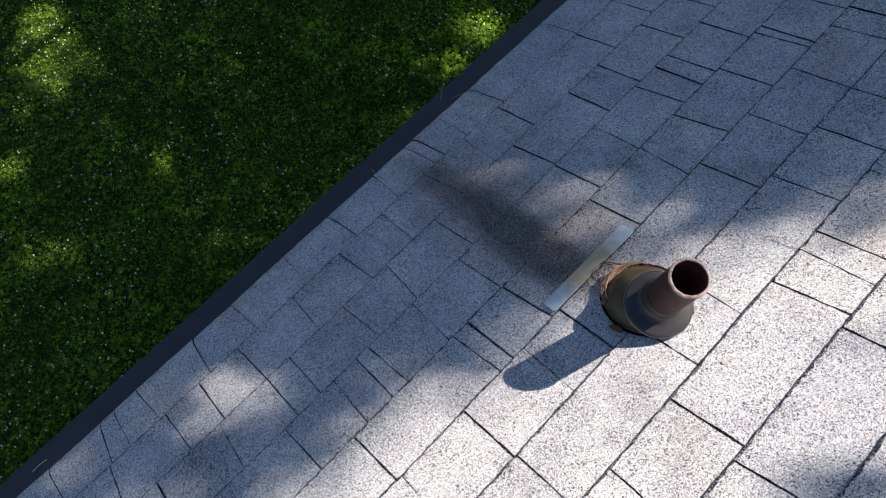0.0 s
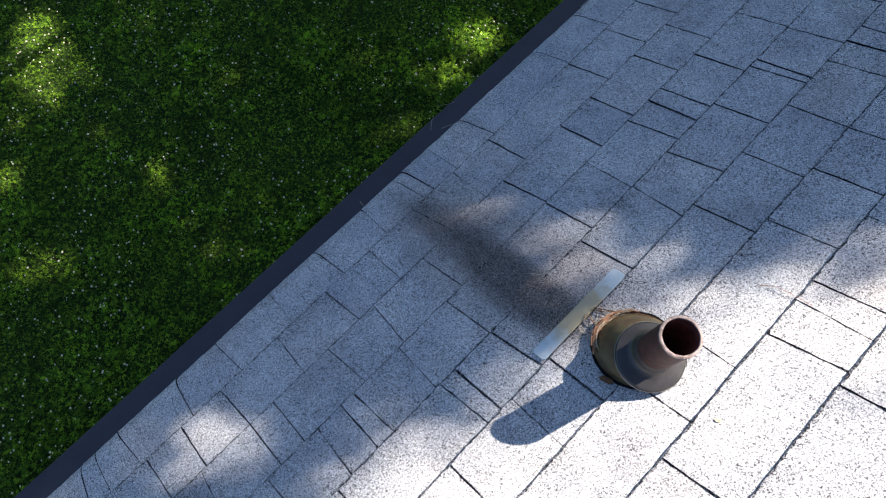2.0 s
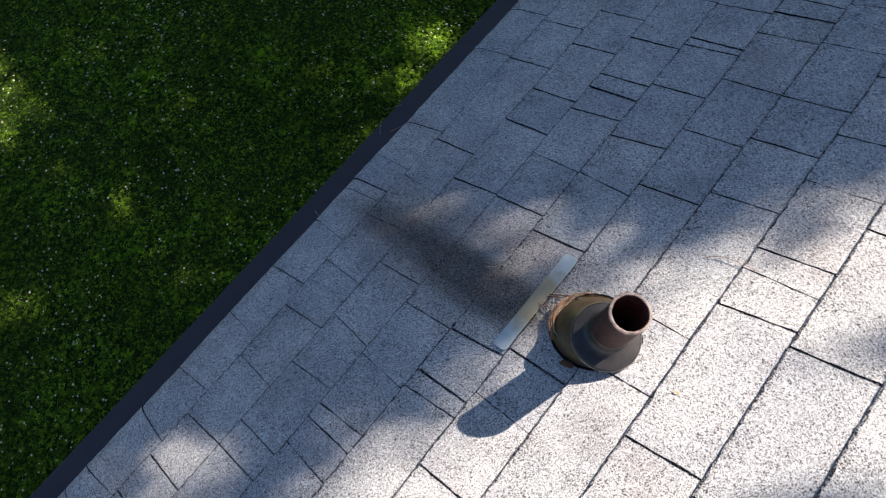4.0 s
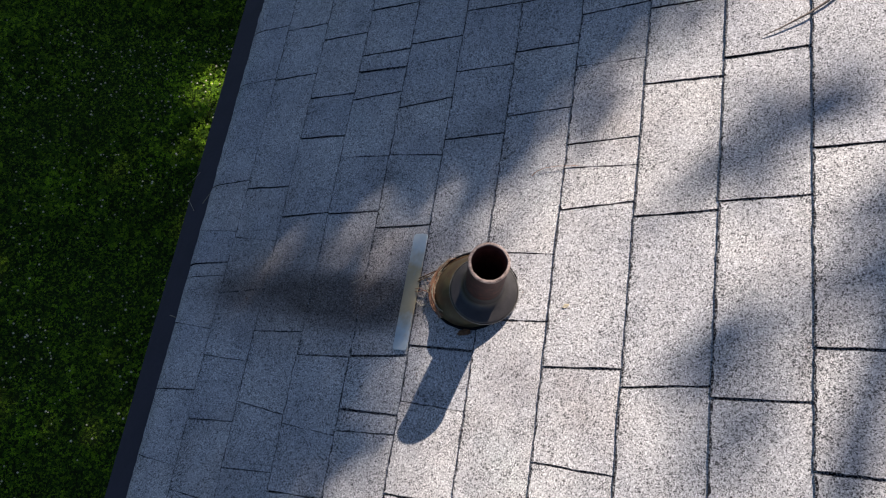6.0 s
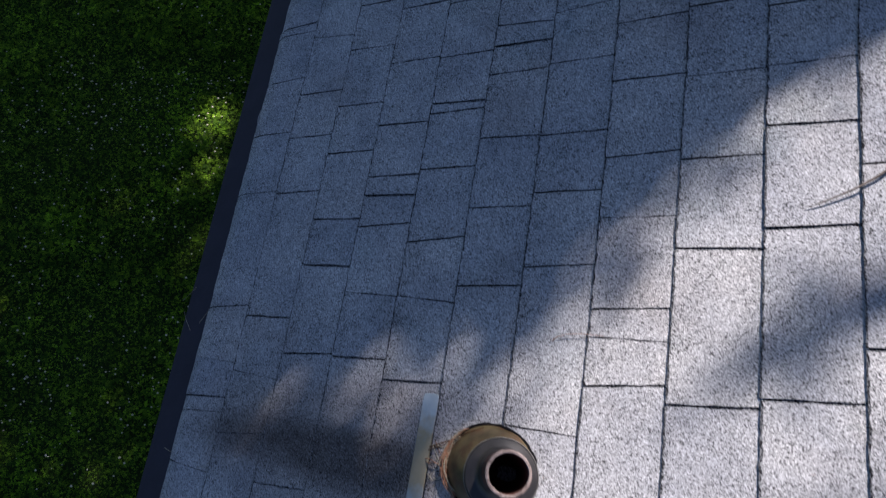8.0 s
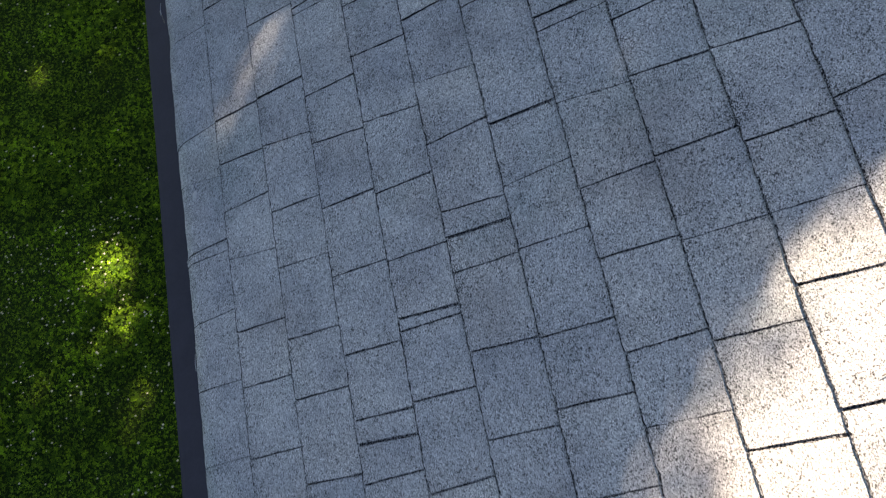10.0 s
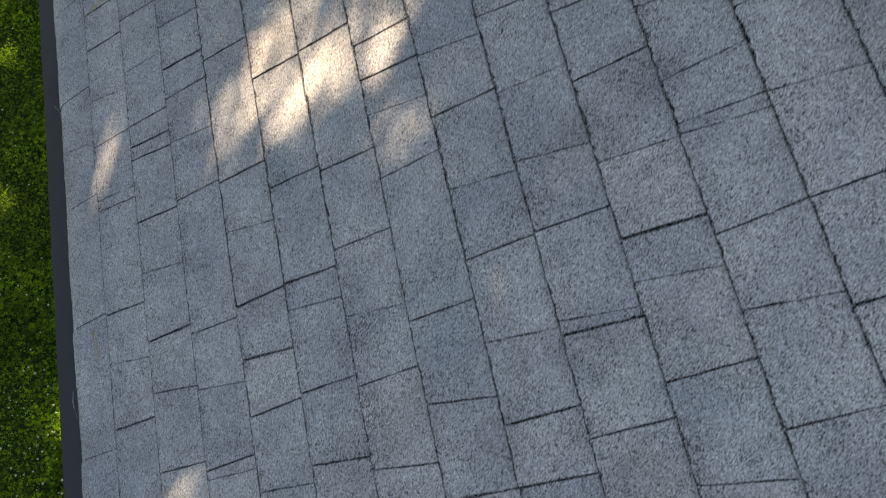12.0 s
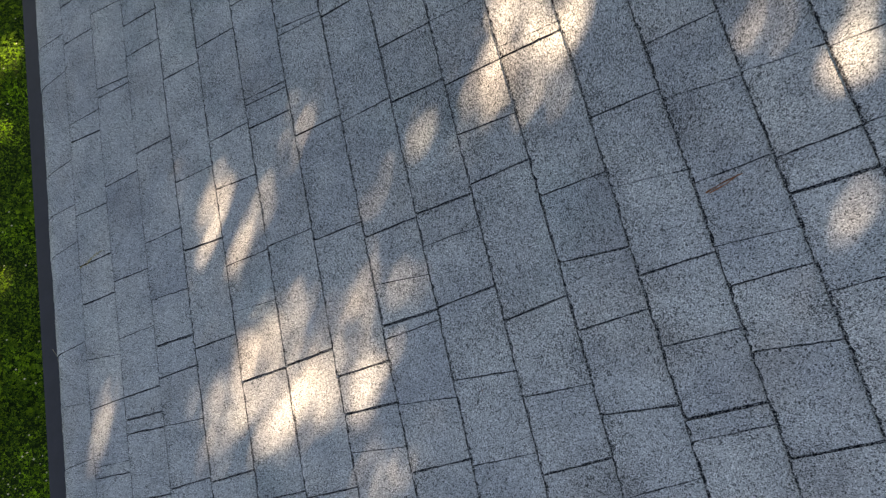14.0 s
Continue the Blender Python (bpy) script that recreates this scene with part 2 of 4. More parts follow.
def leaf_material(name, dark, light, through, patchy=False):
    m, nt, b = mat(name, 0.6)
    r = nt.nodes.new("ShaderNodeNewGeometry").outputs["Random Per Island"]
    c = ramp(nt, r, [(0.0, dark), (0.55, tuple(0.7 * d + 0.3 * l for d, l in zip(dark, light))), (1.0, light)])
    if patchy:
        p = place_of(nt)
        c = mix(nt, c, ramp(nt, noise_of(nt, p, 1.4, 4, 0.6), [(0.34, (0.64, 0.68, 0.66)), (0.52, (0.95, 0.95, 0.90)), (0.68, (1.18, 1.28, 0.80))]), 1.0, "MULTIPLY")
        c = mix(nt, c, ramp(nt, noise_of(nt, p, 9, 3, 0.6), [(0.35, (0.62, 0.62, 0.66)), (0.62, (1.18, 1.15, 1.05))]), 1.0, "MULTIPLY")
    nt.links.new(c, b.inputs["Base Color"])
    b.inputs["Specular IOR Level"].default_value = 0.04
    if through:
        t = node(nt, "ShaderNodeBsdfTranslucent")
        nt.links.new(c, t.inputs["Color"])
        s = node(nt, "ShaderNodeMixShader", Fac=through)
        nt.links.new(b.outputs[0], s.inputs[1])
        nt.links.new(t.outputs[0], s.inputs[2])
        nt.links.new(s.outputs[0], nt.nodes["Material Output"].inputs["Surface"])
    return m


def lawn_material():
    m, nt, b = mat("lawn_soil_and_moss", 0.95)
    b.inputs["Specular IOR Level"].default_value = 0.0
    p = place_of(nt)
    c = ramp(nt, noise_of(nt, p, 40, 5, 0.7), [(0.3, (0.026, 0.042, 0.016)), (0.7, (0.056, 0.090, 0.026))])
    wide = ramp(nt, noise_of(nt, p, 0.8, 4), [(0.3, (0.7, 0.75, 0.7)), (0.7, (1.15, 1.1, 1.0))])
    nt.links.new(mix(nt, c, wide, 1.0, "MULTIPLY"), b.inputs["Base Color"])
    relief(nt, b, noise_of(nt, p, 70, 4), 0.8, 0.02)
    return m


STRIP = strip_material()
LAWN = lawn_material()
CLOVER = leaf_material("clover_and_grass_leaf", (0.072, 0.155, 0.026), (0.40, 0.69, 0.042), 0.40, True)
PETAL = leaf_material("white_clover_flower", (0.80, 0.74, 0.52), (0.95, 0.89, 0.64), 0.0)
FOLIAGE = leaf_material("broad_tree_leaf", (0.02, 0.05, 0.012), (0.06, 0.10, 0.025), 0.1)


# ---- mesh helpers ----
def part(name, bm, material, parent=None, label="", smooth=False):
    mesh = bpy.data.meshes.new(name)
    bm.to_mesh(mesh)
    bm.free()
    for one in material if isinstance(material, (list, tuple)) else (material,):
        mesh.materials.append(one)
    if smooth:
        for f in mesh.polygons:
            f.use_smooth = True
    ob = new(name, mesh)
    ob.parent = parent
    if label:
        ob["label"] = label
    return ob


def from_arrays(name, verts, faces, material, parent=None):
    mesh = bpy.data.meshes.new(name)
    mesh.from_pydata(verts, [], faces)
    for one in material if isinstance(material, (list, tuple)) else (material,):
        mesh.materials.append(one)
    ob = new(name, mesh)
    ob.parent = parent
    return ob


def box(x0, x1, y0, y1, z0, z1, bevel=0.0):
    bm = bmesh.new()
    bmesh.ops.create_cube(bm, size=1)
    bmesh.ops.transform(bm, verts=bm.verts, matrix=Matrix.Translation(((x0 + x1) / 2, (y0 + y1) / 2, (z0 + z1) / 2))
                        @ Matrix.Diagonal((x1 - x0, y1 - y0, z1 - z0, 1)))
    if bevel:
        bmesh.ops.bevel(bm, geom=bm.edges[:], offset=bevel, segments=2, affect="EDGES")
    return bm


def lathe(rings, sides=48, closed=False):
    """A body from rings of (centre x, y, z, radius x, radius y); seen open at both ends unless closed."""
    bm = bmesh.new()
    loops = []
    for cx, cy, z, rx, ry in rings:
        loops.append([bm.verts.new((cx + rx * math.cos(a), cy + ry * math.sin(a), z)) for a in np.linspace(0, 2 * math.pi, sides, endpoint=False)])
    for low, high in zip(loops, loops[1:]):
        for i in range(sides):
            bm.faces.new((low[i], low[(i + 1) % sides], high[(i + 1) % sides], high[i]))
    if closed:
        bm.faces.new(loops[0][::-1])
        bm.faces.new(loops[-1])
    return bm


def tube(points, radii, sides=7):
    """A bent, tapered rod through the points."""
    bm = bmesh.new()
    pts = [Vector(p) for p in points]
    loops = []
    for i, p in enumerate(pts):
        way = (pts[min(i + 1, len(pts) - 1)] - pts[max(i - 1, 0)]).normalized()
        side = way.orthogonal().normalized()
        up = way.cross(side)
        loops.append([bm.verts.new(p + radii[i] * (math.cos(a) * side + math.sin(a) * up)) for a in np.linspace(0, 2 * math.pi, sides, endpoint=False)])
    for low, high in zip(loops, loops[1:]):
        turn = min(range(sides), key=lambda s: (low[0].co - high[s].co).length)
        for i in range(sides):
            bm.faces.new((low[i], low[(i + 1) % sides], high[(i + 1 + turn) % sides], high[(i + turn) % sides]))
    bm.faces.new(loops[0][::-1])
    bm.faces.new(loops[-1])
    bmesh.ops.recalc_face_normals(bm, faces=bm.faces[:])
    return bm


def thing(name, m, label, category, group="", kind=""):
    ob = new(name)
    ob.matrix_world = m
    return tagged(ob, label, category, group, kind)


# ---- ground ----
bm = bmesh.new()
bmesh.ops.create_grid(bm, x_segments=40, y_segments=40, size=300)
ground = tagged(part("ground", bm, LAWN), "mossy clover lawn reaching away from the house", "lawn", kind="structure")

# ---- house below the roof ----
RIDGE = 3.6                     # slope length from the reference line to the ridge
Y0, Y1 = -4.2, 6.4              # gable ends
roof = thing("roof", ROOF, "pale grey asphalt shingle roof slope with dark joints", "roof", kind="structure")
part("deck", box(-0.955, RIDGE, Y0, Y1, -0.05, -0.0014), UNDERLAYER, roof, "worn dark granulated shingle layer underneath")
ridge_x, ridge_z = on_roof(RIDGE, 0).x, on_roof(RIDGE, 0).z
BACK = pose(2 * ridge_x, 0, ROOF_Z, 0, THETA, 0)
back_roof = thing("roof_back", BACK, "far slope of the shingle roof behind the ridge", "roof", kind="structure")
part("deck", box(-RIDGE - 0.02, 1.0, Y0, Y1, -0.05, 0.004), GRANULES, back_roof)
eave = on_roof(-1.0, 0)
WX0, WX1, WZ = eave.x + 0.42, 2 * ridge_x - eave.x - 0.42, eave.z - 0.06
for name, b in (("wall_west", (WX0, WX0 + 0.2, Y0 + 0.5, Y1 - 0.5, 0, WZ + 0.2)), ("wall_east", (WX1 - 0.2, WX1, Y0 + 0.5, Y1 - 0.5, 0, WZ + 0.2)),
                ("wall_south", (WX0 + 0.203, WX1 - 0.203, Y0 + 0.5, Y0 + 0.7, 0, WZ + 0.1)), ("wall_north", (WX0 + 0.203, WX1 - 0.203, Y1 - 0.7, Y1 - 0.5, 0, WZ + 0.1))):
    tagged(part(name, box(*b), SIDING), "pale painted house wall under the eaves", "wall", kind="structure")
for name, y in (("gable_south", Y0 + 0.5), ("gable_north", Y1 - 0.7)):
    bm = bmesh.new()
    low = WZ + 0.103
    outline = [(WX0 + 0.25, low), (WX1 - 0.25, low), (ridge_x, ridge_z - 0.12)]
    a = [bm.verts.new((x, y, z)) for x, z in outline]
    c = [bm.verts.new((x, y + 0.2, z)) for x, z in outline]
    bm.faces.new(a), bm.faces.new(c[::-1])
    for i in range(3):
        bm.faces.new((a[i], c[i], c[(i + 1) % 3], a[(i + 1) % 3]))
    bmesh.ops.recalc_face_normals(bm, faces=bm.faces[:])
    tagged(part(name, bm, SIDING), "pale painted gable wall under the ridge", "wall", kind="structure")
tagged(part("soffit", box(eave.x + 0.03, WX0 - 0.003, Y0, Y1, WZ - 0.03, WZ - 0.01), TRIM), "white painted soffit under the eave", "soffit", kind="structure")


def drip_edge():
    """Folded metal along the eave: flat top, rounded hem, short drop."""
    profile = [(-0.94, -0.0036), (-0.965, -0.0050), (-0.985, -0.0115), (-1.010, -0.0225), (-1.095, -0.0268), (-1.107, -0.0280), (-1.114, -0.0328), (-1.117, -0.0398), (-1.117, -0.095), (-1.109, -0.099),
               (-1.107, -0.094), (-1.107, -0.0448), (-1.095, -0.0358), (-1.010, -0.031), (-0.94, -0.013)]
    bm = bmesh.new()
    ys = np.linspace(Y0 - 0.02, Y1 + 0.02, 180)
    rows = []
    for y in ys:
        w = 0.0030 * noise.noise((y * 1.7, 3.0, 0)) + 0.0018 * noise.noise((y * 6, 9.0, 0))
        rows.append([bm.verts.new((x + (w * 1.6 if x < -1 else 0), y, z + w * (x < -1))) for x, z in profile])
    n = len(profile)
    for p, q in zip(rows, rows[1:]):
        for i in range(n):
            bm.faces.new((p[i], p[(i + 1) % n], q[(i + 1) % n], q[i]))
    bm.faces.new(rows[0][::-1]), bm.faces.new(rows[-1])
    bmesh.ops.recalc_face_normals(bm, faces=bm.faces[:])
    return bm


edge = tagged(part("drip_edge", drip_edge(), DRIP), "dark slate-blue painted metal drip edge along the eave", "drip edge", kind="structure")
edge.matrix_world = ROOF

# ---- vent pipe with its boot ----
BASE = (-0.142, -0.169)         # where the pipe's axis meets the roof
foot = on_roof(*BASE)
vent = thing("vent_pipe", Matrix.Translation(foot), "rusty brown plumbing vent pipe in a grey rubber boot", "vent pipe")
R_OUT, R_IN, TOP = 0.0345, 0.0300, 0.213


def vent_pipe():
    rings = [(0, 0, -0.03, R_OUT, R_OUT), (0, 0, 0.06, R_OUT, R_OUT), (0, 0, 0.13, R_OUT * 1.01, R_OUT * 1.0), (0, 0, TOP - 0.006, R_OUT, R_OUT)]
    part("pipe", lathe(rings), RUSTY, vent, "rusted brown iron pipe", True)
    rings = [(0, 0, TOP - 0.006, R_OUT, R_OUT), (0, 0, TOP - 0.005, R_OUT + 0.0012, R_OUT + 0.0012), (0, 0, TOP - 0.001, R_OUT + 0.0008, R_OUT + 0.0008),
             (0, 0, TOP, R_OUT - 0.001, R_OUT - 0.001), (0, 0, TOP, R_IN + 0.001, R_IN + 0.001), (0, 0, TOP - 0.002, R_IN, R_IN)]
    bm = lathe(rings, 64)
    for v in bm.verts:
        v.co += 0.0007 * noise.noise_vector(v.co * 120)
    part("rim", bm, RIM, vent, "pale worn pipe rim")
    part("bore", lathe([(0, 0, TOP - 0.002, R_IN, R_IN), (0, 0, 0.02, R_IN, R_IN), (0, 0, 0.0, 0.001, 0.001)]), SOOT, vent, "dark sooty inside of the pipe", True)


def loft(loops):
    bm = bmesh.new()
    made = [[bm.verts.new(p) for p in loop] for loop in loops]
    n = len(made[0])
    for low, high in zip(made, made[1:]):
        for i in range(n):
            bm.faces.new((low[i], low[(i + 1) % n], high[(i + 1) % n], high[i]))
    return bm


def level_ring(z, r, dx=0.0, dy=0.0, sides=56):
    return [Vector((dx + r * math.cos(a), dy + r * math.sin(a), z)) for a in np.linspace(0, 2 * math.pi, sides, endpoint=False)]


def slope_ring(v, u, n, rv, ru, sides=56):
    return [on_roof(v + rv * math.cos(a), u + ru * math.sin(a), n) - foot for a in np.linspace(0, 2 * math.pi, sides, endpoint=False)]


def boot():
    """Metal flashing dome rising from the slope to a level rubber collar round the upright pipe."""
    v0, u0 = BASE[0] - 0.019, BASE[1] + 0.004
    low = slope_ring(v0, u0, 0.007, 0.0865, 0.0720)
    high = level_ring(0.044, 0.0618, 0.002, -0.006)
    loops = [slope_ring(v0, u0, 0.0, 0.0905, 0.0760), slope_ring(v0, u0, 0.005, 0.0895, 0.0750), low]
    for s in (0.3, 0.6, 0.85):
        loops.append([p.lerp(q, s) + Vector((0, 0, 0.008 * math.sin(math.pi * s))) for p, q in zip(low, high)])
    bm = loft(loops + [high])
    for v in bm.verts:
        v.co += 0.0012 * noise.noise_vector(v.co * 30)
    part("flashing", bm, OLIVE, vent, "weathered olive metal flashing dome", True)
    bm = loft([level_ring(0.040, 0.0622, 0.002, -0.006), level_ring(0.0445, 0.0642, 0.002, -0.006), level_ring(0.0480, 0.0632, 0.002, -0.006), level_ring(0.0495, 0.061, 0.002, -0.005),
               level_ring(0.054, 0.0490, 0.001, -0.003), level_ring(0.059, 0.0410), level_ring(0.070, 0.0372), level_ring(0.082, 0.0358), level_ring(0.084, 0.0348)])
    part("collar", bm, RUBBER, vent, "grey neoprene collar gripping the pipe", True)
    bm = loft([level_ring(0.0425, 0.0636, 0.002, -0.006), level_ring(0.0432, 0.0655, 0.002, -0.006), level_ring(0.0450, 0.0660, 0.002, -0.006), level_ring(0.0462, 0.0649, 0.002, -0.006)])
    part("clamp_ring", bm, RING, vent, "pale grey metal lip under the collar", True)
    bm = loft([slope_ring(v0, u0, -0.002, 0.0950, 0.0805), slope_ring(v0, u0, 0.0055, 0.0945, 0.080), slope_ring(v0, u0, 0.0062, 0.0915, 0.077), slope_ring(v0, u0, 0.003, 0.0885, 0.074)])
    for v in bm.verts:
        v.co += 0.003 * noise.noise_vector(v.co * 60)
    part("sealant", bm, ASPHALT, vent, "black tar sealant round the flashing", True)


vent_pipe()
boot()

# ---- metal strip below the vent ----
bm = bmesh.new()
corner = [(sx * (0.0172 - 0.007) + 0.007 * math.cos(a), sy * (0.125 - 0.007) + 0.007 * math.sin(a))
          for sx, sy, a0 in ((1, 1, 0), (-1, 1, 90), (-1, -1, 180), (1, -1, 270)) for a in np.radians(np.linspace(a0, a0 + 90, 6))]
loops = [[bm.verts.new((x * k, y * (1 - (1 - k) * 0.14), z)) for x, y in corner] for z, k in ((0, 1), (0.0018, 1), (0.0023, 0.97))]
for low, high in zip(loops, loops[1:]):
    for i in range(24):
        bm.faces.new((low[i], low[(i + 1) % 24], high[(i + 1) % 24], high[i]))
bm.faces.new(loops[0][::-1]), bm.faces.new(loops[-1])
strip = tagged(part("metal_strip", bm, STRIP), "pale galvanised metal strip with rust wash, lying on shingles", "metal strip")
strip.matrix_world = ROOF @ pose(-0.3035, -0.1685, 0.0048, 0, -0.9, -0.9)


# ---- debris ----
def fallen(name, points, radius, material, label, category, group="", taper=0.5, n0=0.006):
    """A thin stem lying on the shingles, through points (v, u, lift)."""
    c = on_roof(points[0][0], points[0][1], n0)
    pts = [on_roof(v, u, n0 + lift) - c for v, u, lift in points]
    radii = [radius * (1 - (1 - taper) * i / (len(pts) - 1)) for i in range(len(pts))]
    ob = tagged(part(name, tube(pts, radii, 6), material, None, "", True), label, category, group)
    ob.location = c
    return ob


fallen("twig", [(0.523, 0.428, 0.006), (0.505, 0.412, 0.005), (0.481, 0.394, 0.004), (0.453, 0.370, 0.004), (0.424, 0.352, 0.003), (0.398, 0.340, 0.002), (0.373, 0.329, 0.001), (0.352, 0.322, 0.000)],
       0.0034, TWIG, "bent grey-brown dry twig lying on sunlit shingles", "twig", taper=0.25)
fallen("thin_stem", [(-0.066, 0.074, 0), (-0.056, 0.083, 0.001), (-0.039, 0.089, 0.001), (-0.010, 0.091, 0.001), (0.03, 0.089, 0.0)], 0.0008, STRAW, "thin curved brown stem lying on the shingles", "stem")
fallen("pine_needle", [(0.876, 2.381, 0), (0.912, 2.389, 0.002), (0.945, 2.393, 0)], 0.0017, NEEDLE, "dry reddish-brown pine needle lying on the shingles", "needle", "fallen needles")
fallen("pine_needle", [(0.882, 2.378, 0.001), (0.915, 2.384, 0.002), (0.938, 2.394, 0)], 0.0014, NEEDLE, "dry reddish-brown pine needle lying on the shingles", "needle", "fallen needles")
fallen("grass_stalk", [(-0.853, 2.801, 0), (-0.80, 2.812, 0.003), (-0.747, 2.824, 0)], 0.0012, YELLOW, "dry yellow grass stalk on the shingles", "stalk", "fallen stalks")
fallen("grass_stalk", [(-0.825, 2.800, 0), (-0.80, 2.810, 0.002), (-0.772, 2.826, 0)], 0.0009, YELLOW, "dry yellow grass stalk on the shingles", "stalk", "fallen stalks")
fallen("grass_stalk", [(-0.908, 1.873, 0), (-0.904, 1.83, 0.002), (-0.891, 1.787, 0)], 0.0011, YELLOW, "dry yellow grass stalk on the shingles", "stalk", "fallen stalks")
fallen("grass_stalk", [(-0.901, 1.861, 0), (-0.894, 1.83, 0.002), (-0.889, 1.795, 0)], 0.0009, YELLOW, "dry yellow grass stalk on the shingles", "stalk", "fallen stalks")
for points in (((-1.124, 0.131, 0.006), (-1.106, 0.150, 0.003), (-1.091, 0.172, 0.0)), ((-1.071, 0.054, 0.0), (-1.095, 0.080, 0.002), (-1.108, 0.102, 0.004)), ((-1.048, -0.241, 0.001), (-1.033, -0.244, 0.003), (-1.013, -0.248, 0.004)),
               ((-1.045, 0.075, 0.0), (-1.031, 0.095, 0.001), (-1.016, 0.110, 0.004)), ((-1.049, 2.604, 0.0), (-1.022, 2.572, 0.004), (-1.020, 2.531, 0.001)), ((-1.046, 1.722, 0.0), (-1.038, 1.70, 0.001), (-1.030, 1.672, 0.0))):
    fallen("grass_stalk", list(points), 0.0008, PALE, "thin pale dry stem caught on the dark drip edge", "stem", "stems on the edge", n0=-0.0235)
for points in (((-0.519, -0.322, 0), (-0.482, -0.308, 0.002), (-0.445, -0.295, 0)), ((-0.459, -0.155, 0), (-0.438, -0.147, 0.002), (-0.423, -0.128, 0)), ((-0.892, -0.268, 0), (-0.868, -0.262, 0.001), (-0.856, -0.252, 0))):
    fallen("grass_stalk", list(points), 0.0006, PALE, "fine pale dry grass stem lying on the shingles", "stem", "loose stems")
for v, u in ((-1.0165, -1.115), (-1.056, -1.382), (-1.040, 1.703), (-1.023, 0.655)):
    fallen("white_sliver", [(v, u, 0.0), (v - 0.001, u + 0.02, 0.0008), (v + 0.001, u + 0.042, 0.0)], 0.0014, DROPPING, "short white sliver lying on the dark drip edge", "sliver", "slivers", n0=-0.0225)
for v, u, size in ((-0.948, 1.091, 0.009), (-0.442, -0.47, 0.005), (-0.955, 1.116, 0.005)):
    bm = bmesh.new()
    bmesh.ops.create_icosphere(bm, subdivisions=2, radius=size)
    for q in bm.verts:
        q.co = Vector((q.co.x * 0.9, q.co.y * 1.3, q.co.z * 0.25)) + 0.25 * size * noise.noise_vector(q.co * 300)
    ob = tagged(part("bird_dropping", bm, DROPPING, None, "", True), "small chalky white bird dropping on a shingle", "dropping", "droppings")
    ob.matrix_world = ROOF @ pose(v, u, 0.0035)
bm = bmesh.new()
bmesh.ops.create_grid(bm, x_segments=4, y_segments=3, size=0.007)
for q in bm.verts:
    q.co = Vector((q.co.x, q.co.y * 0.6 * (1.1 - abs(q.co.x) / 0.008), 0.003 * noise.noise(q.co * 200) + 25 * q.co.x ** 2))
bmesh.ops.solidify(bm, geom=bm.faces[:], thickness=0.0004)
leaf = tagged(part("dry_leaf", bm, PALE, None, "", True), "small curled pale yellow leaf on a sunlit shingle", "leaf")
leaf.matrix_world = ROOF @ pose(0.033, -0.192, 0.0045, 0, 0, 30)


bm = bmesh.new()
bmesh.ops.create_icosphere(bm, subdivisions=2, radius=0.010)
for q in bm.verts:
    q.co = Vector((q.co.x * 1.5, q.co.y * 0.6, q.co.z * 0.45)) + 0.003 * noise.noise_vector(q.co * 150)
chip = tagged(part("bark_chip", bm, TWIG_BROWN), "small brown bark chip wedged under the vent boot", "bark chip")
chip.matrix_world = ROOF @ pose(-0.166, -0.2505, 0.007, 0, 0, 12)


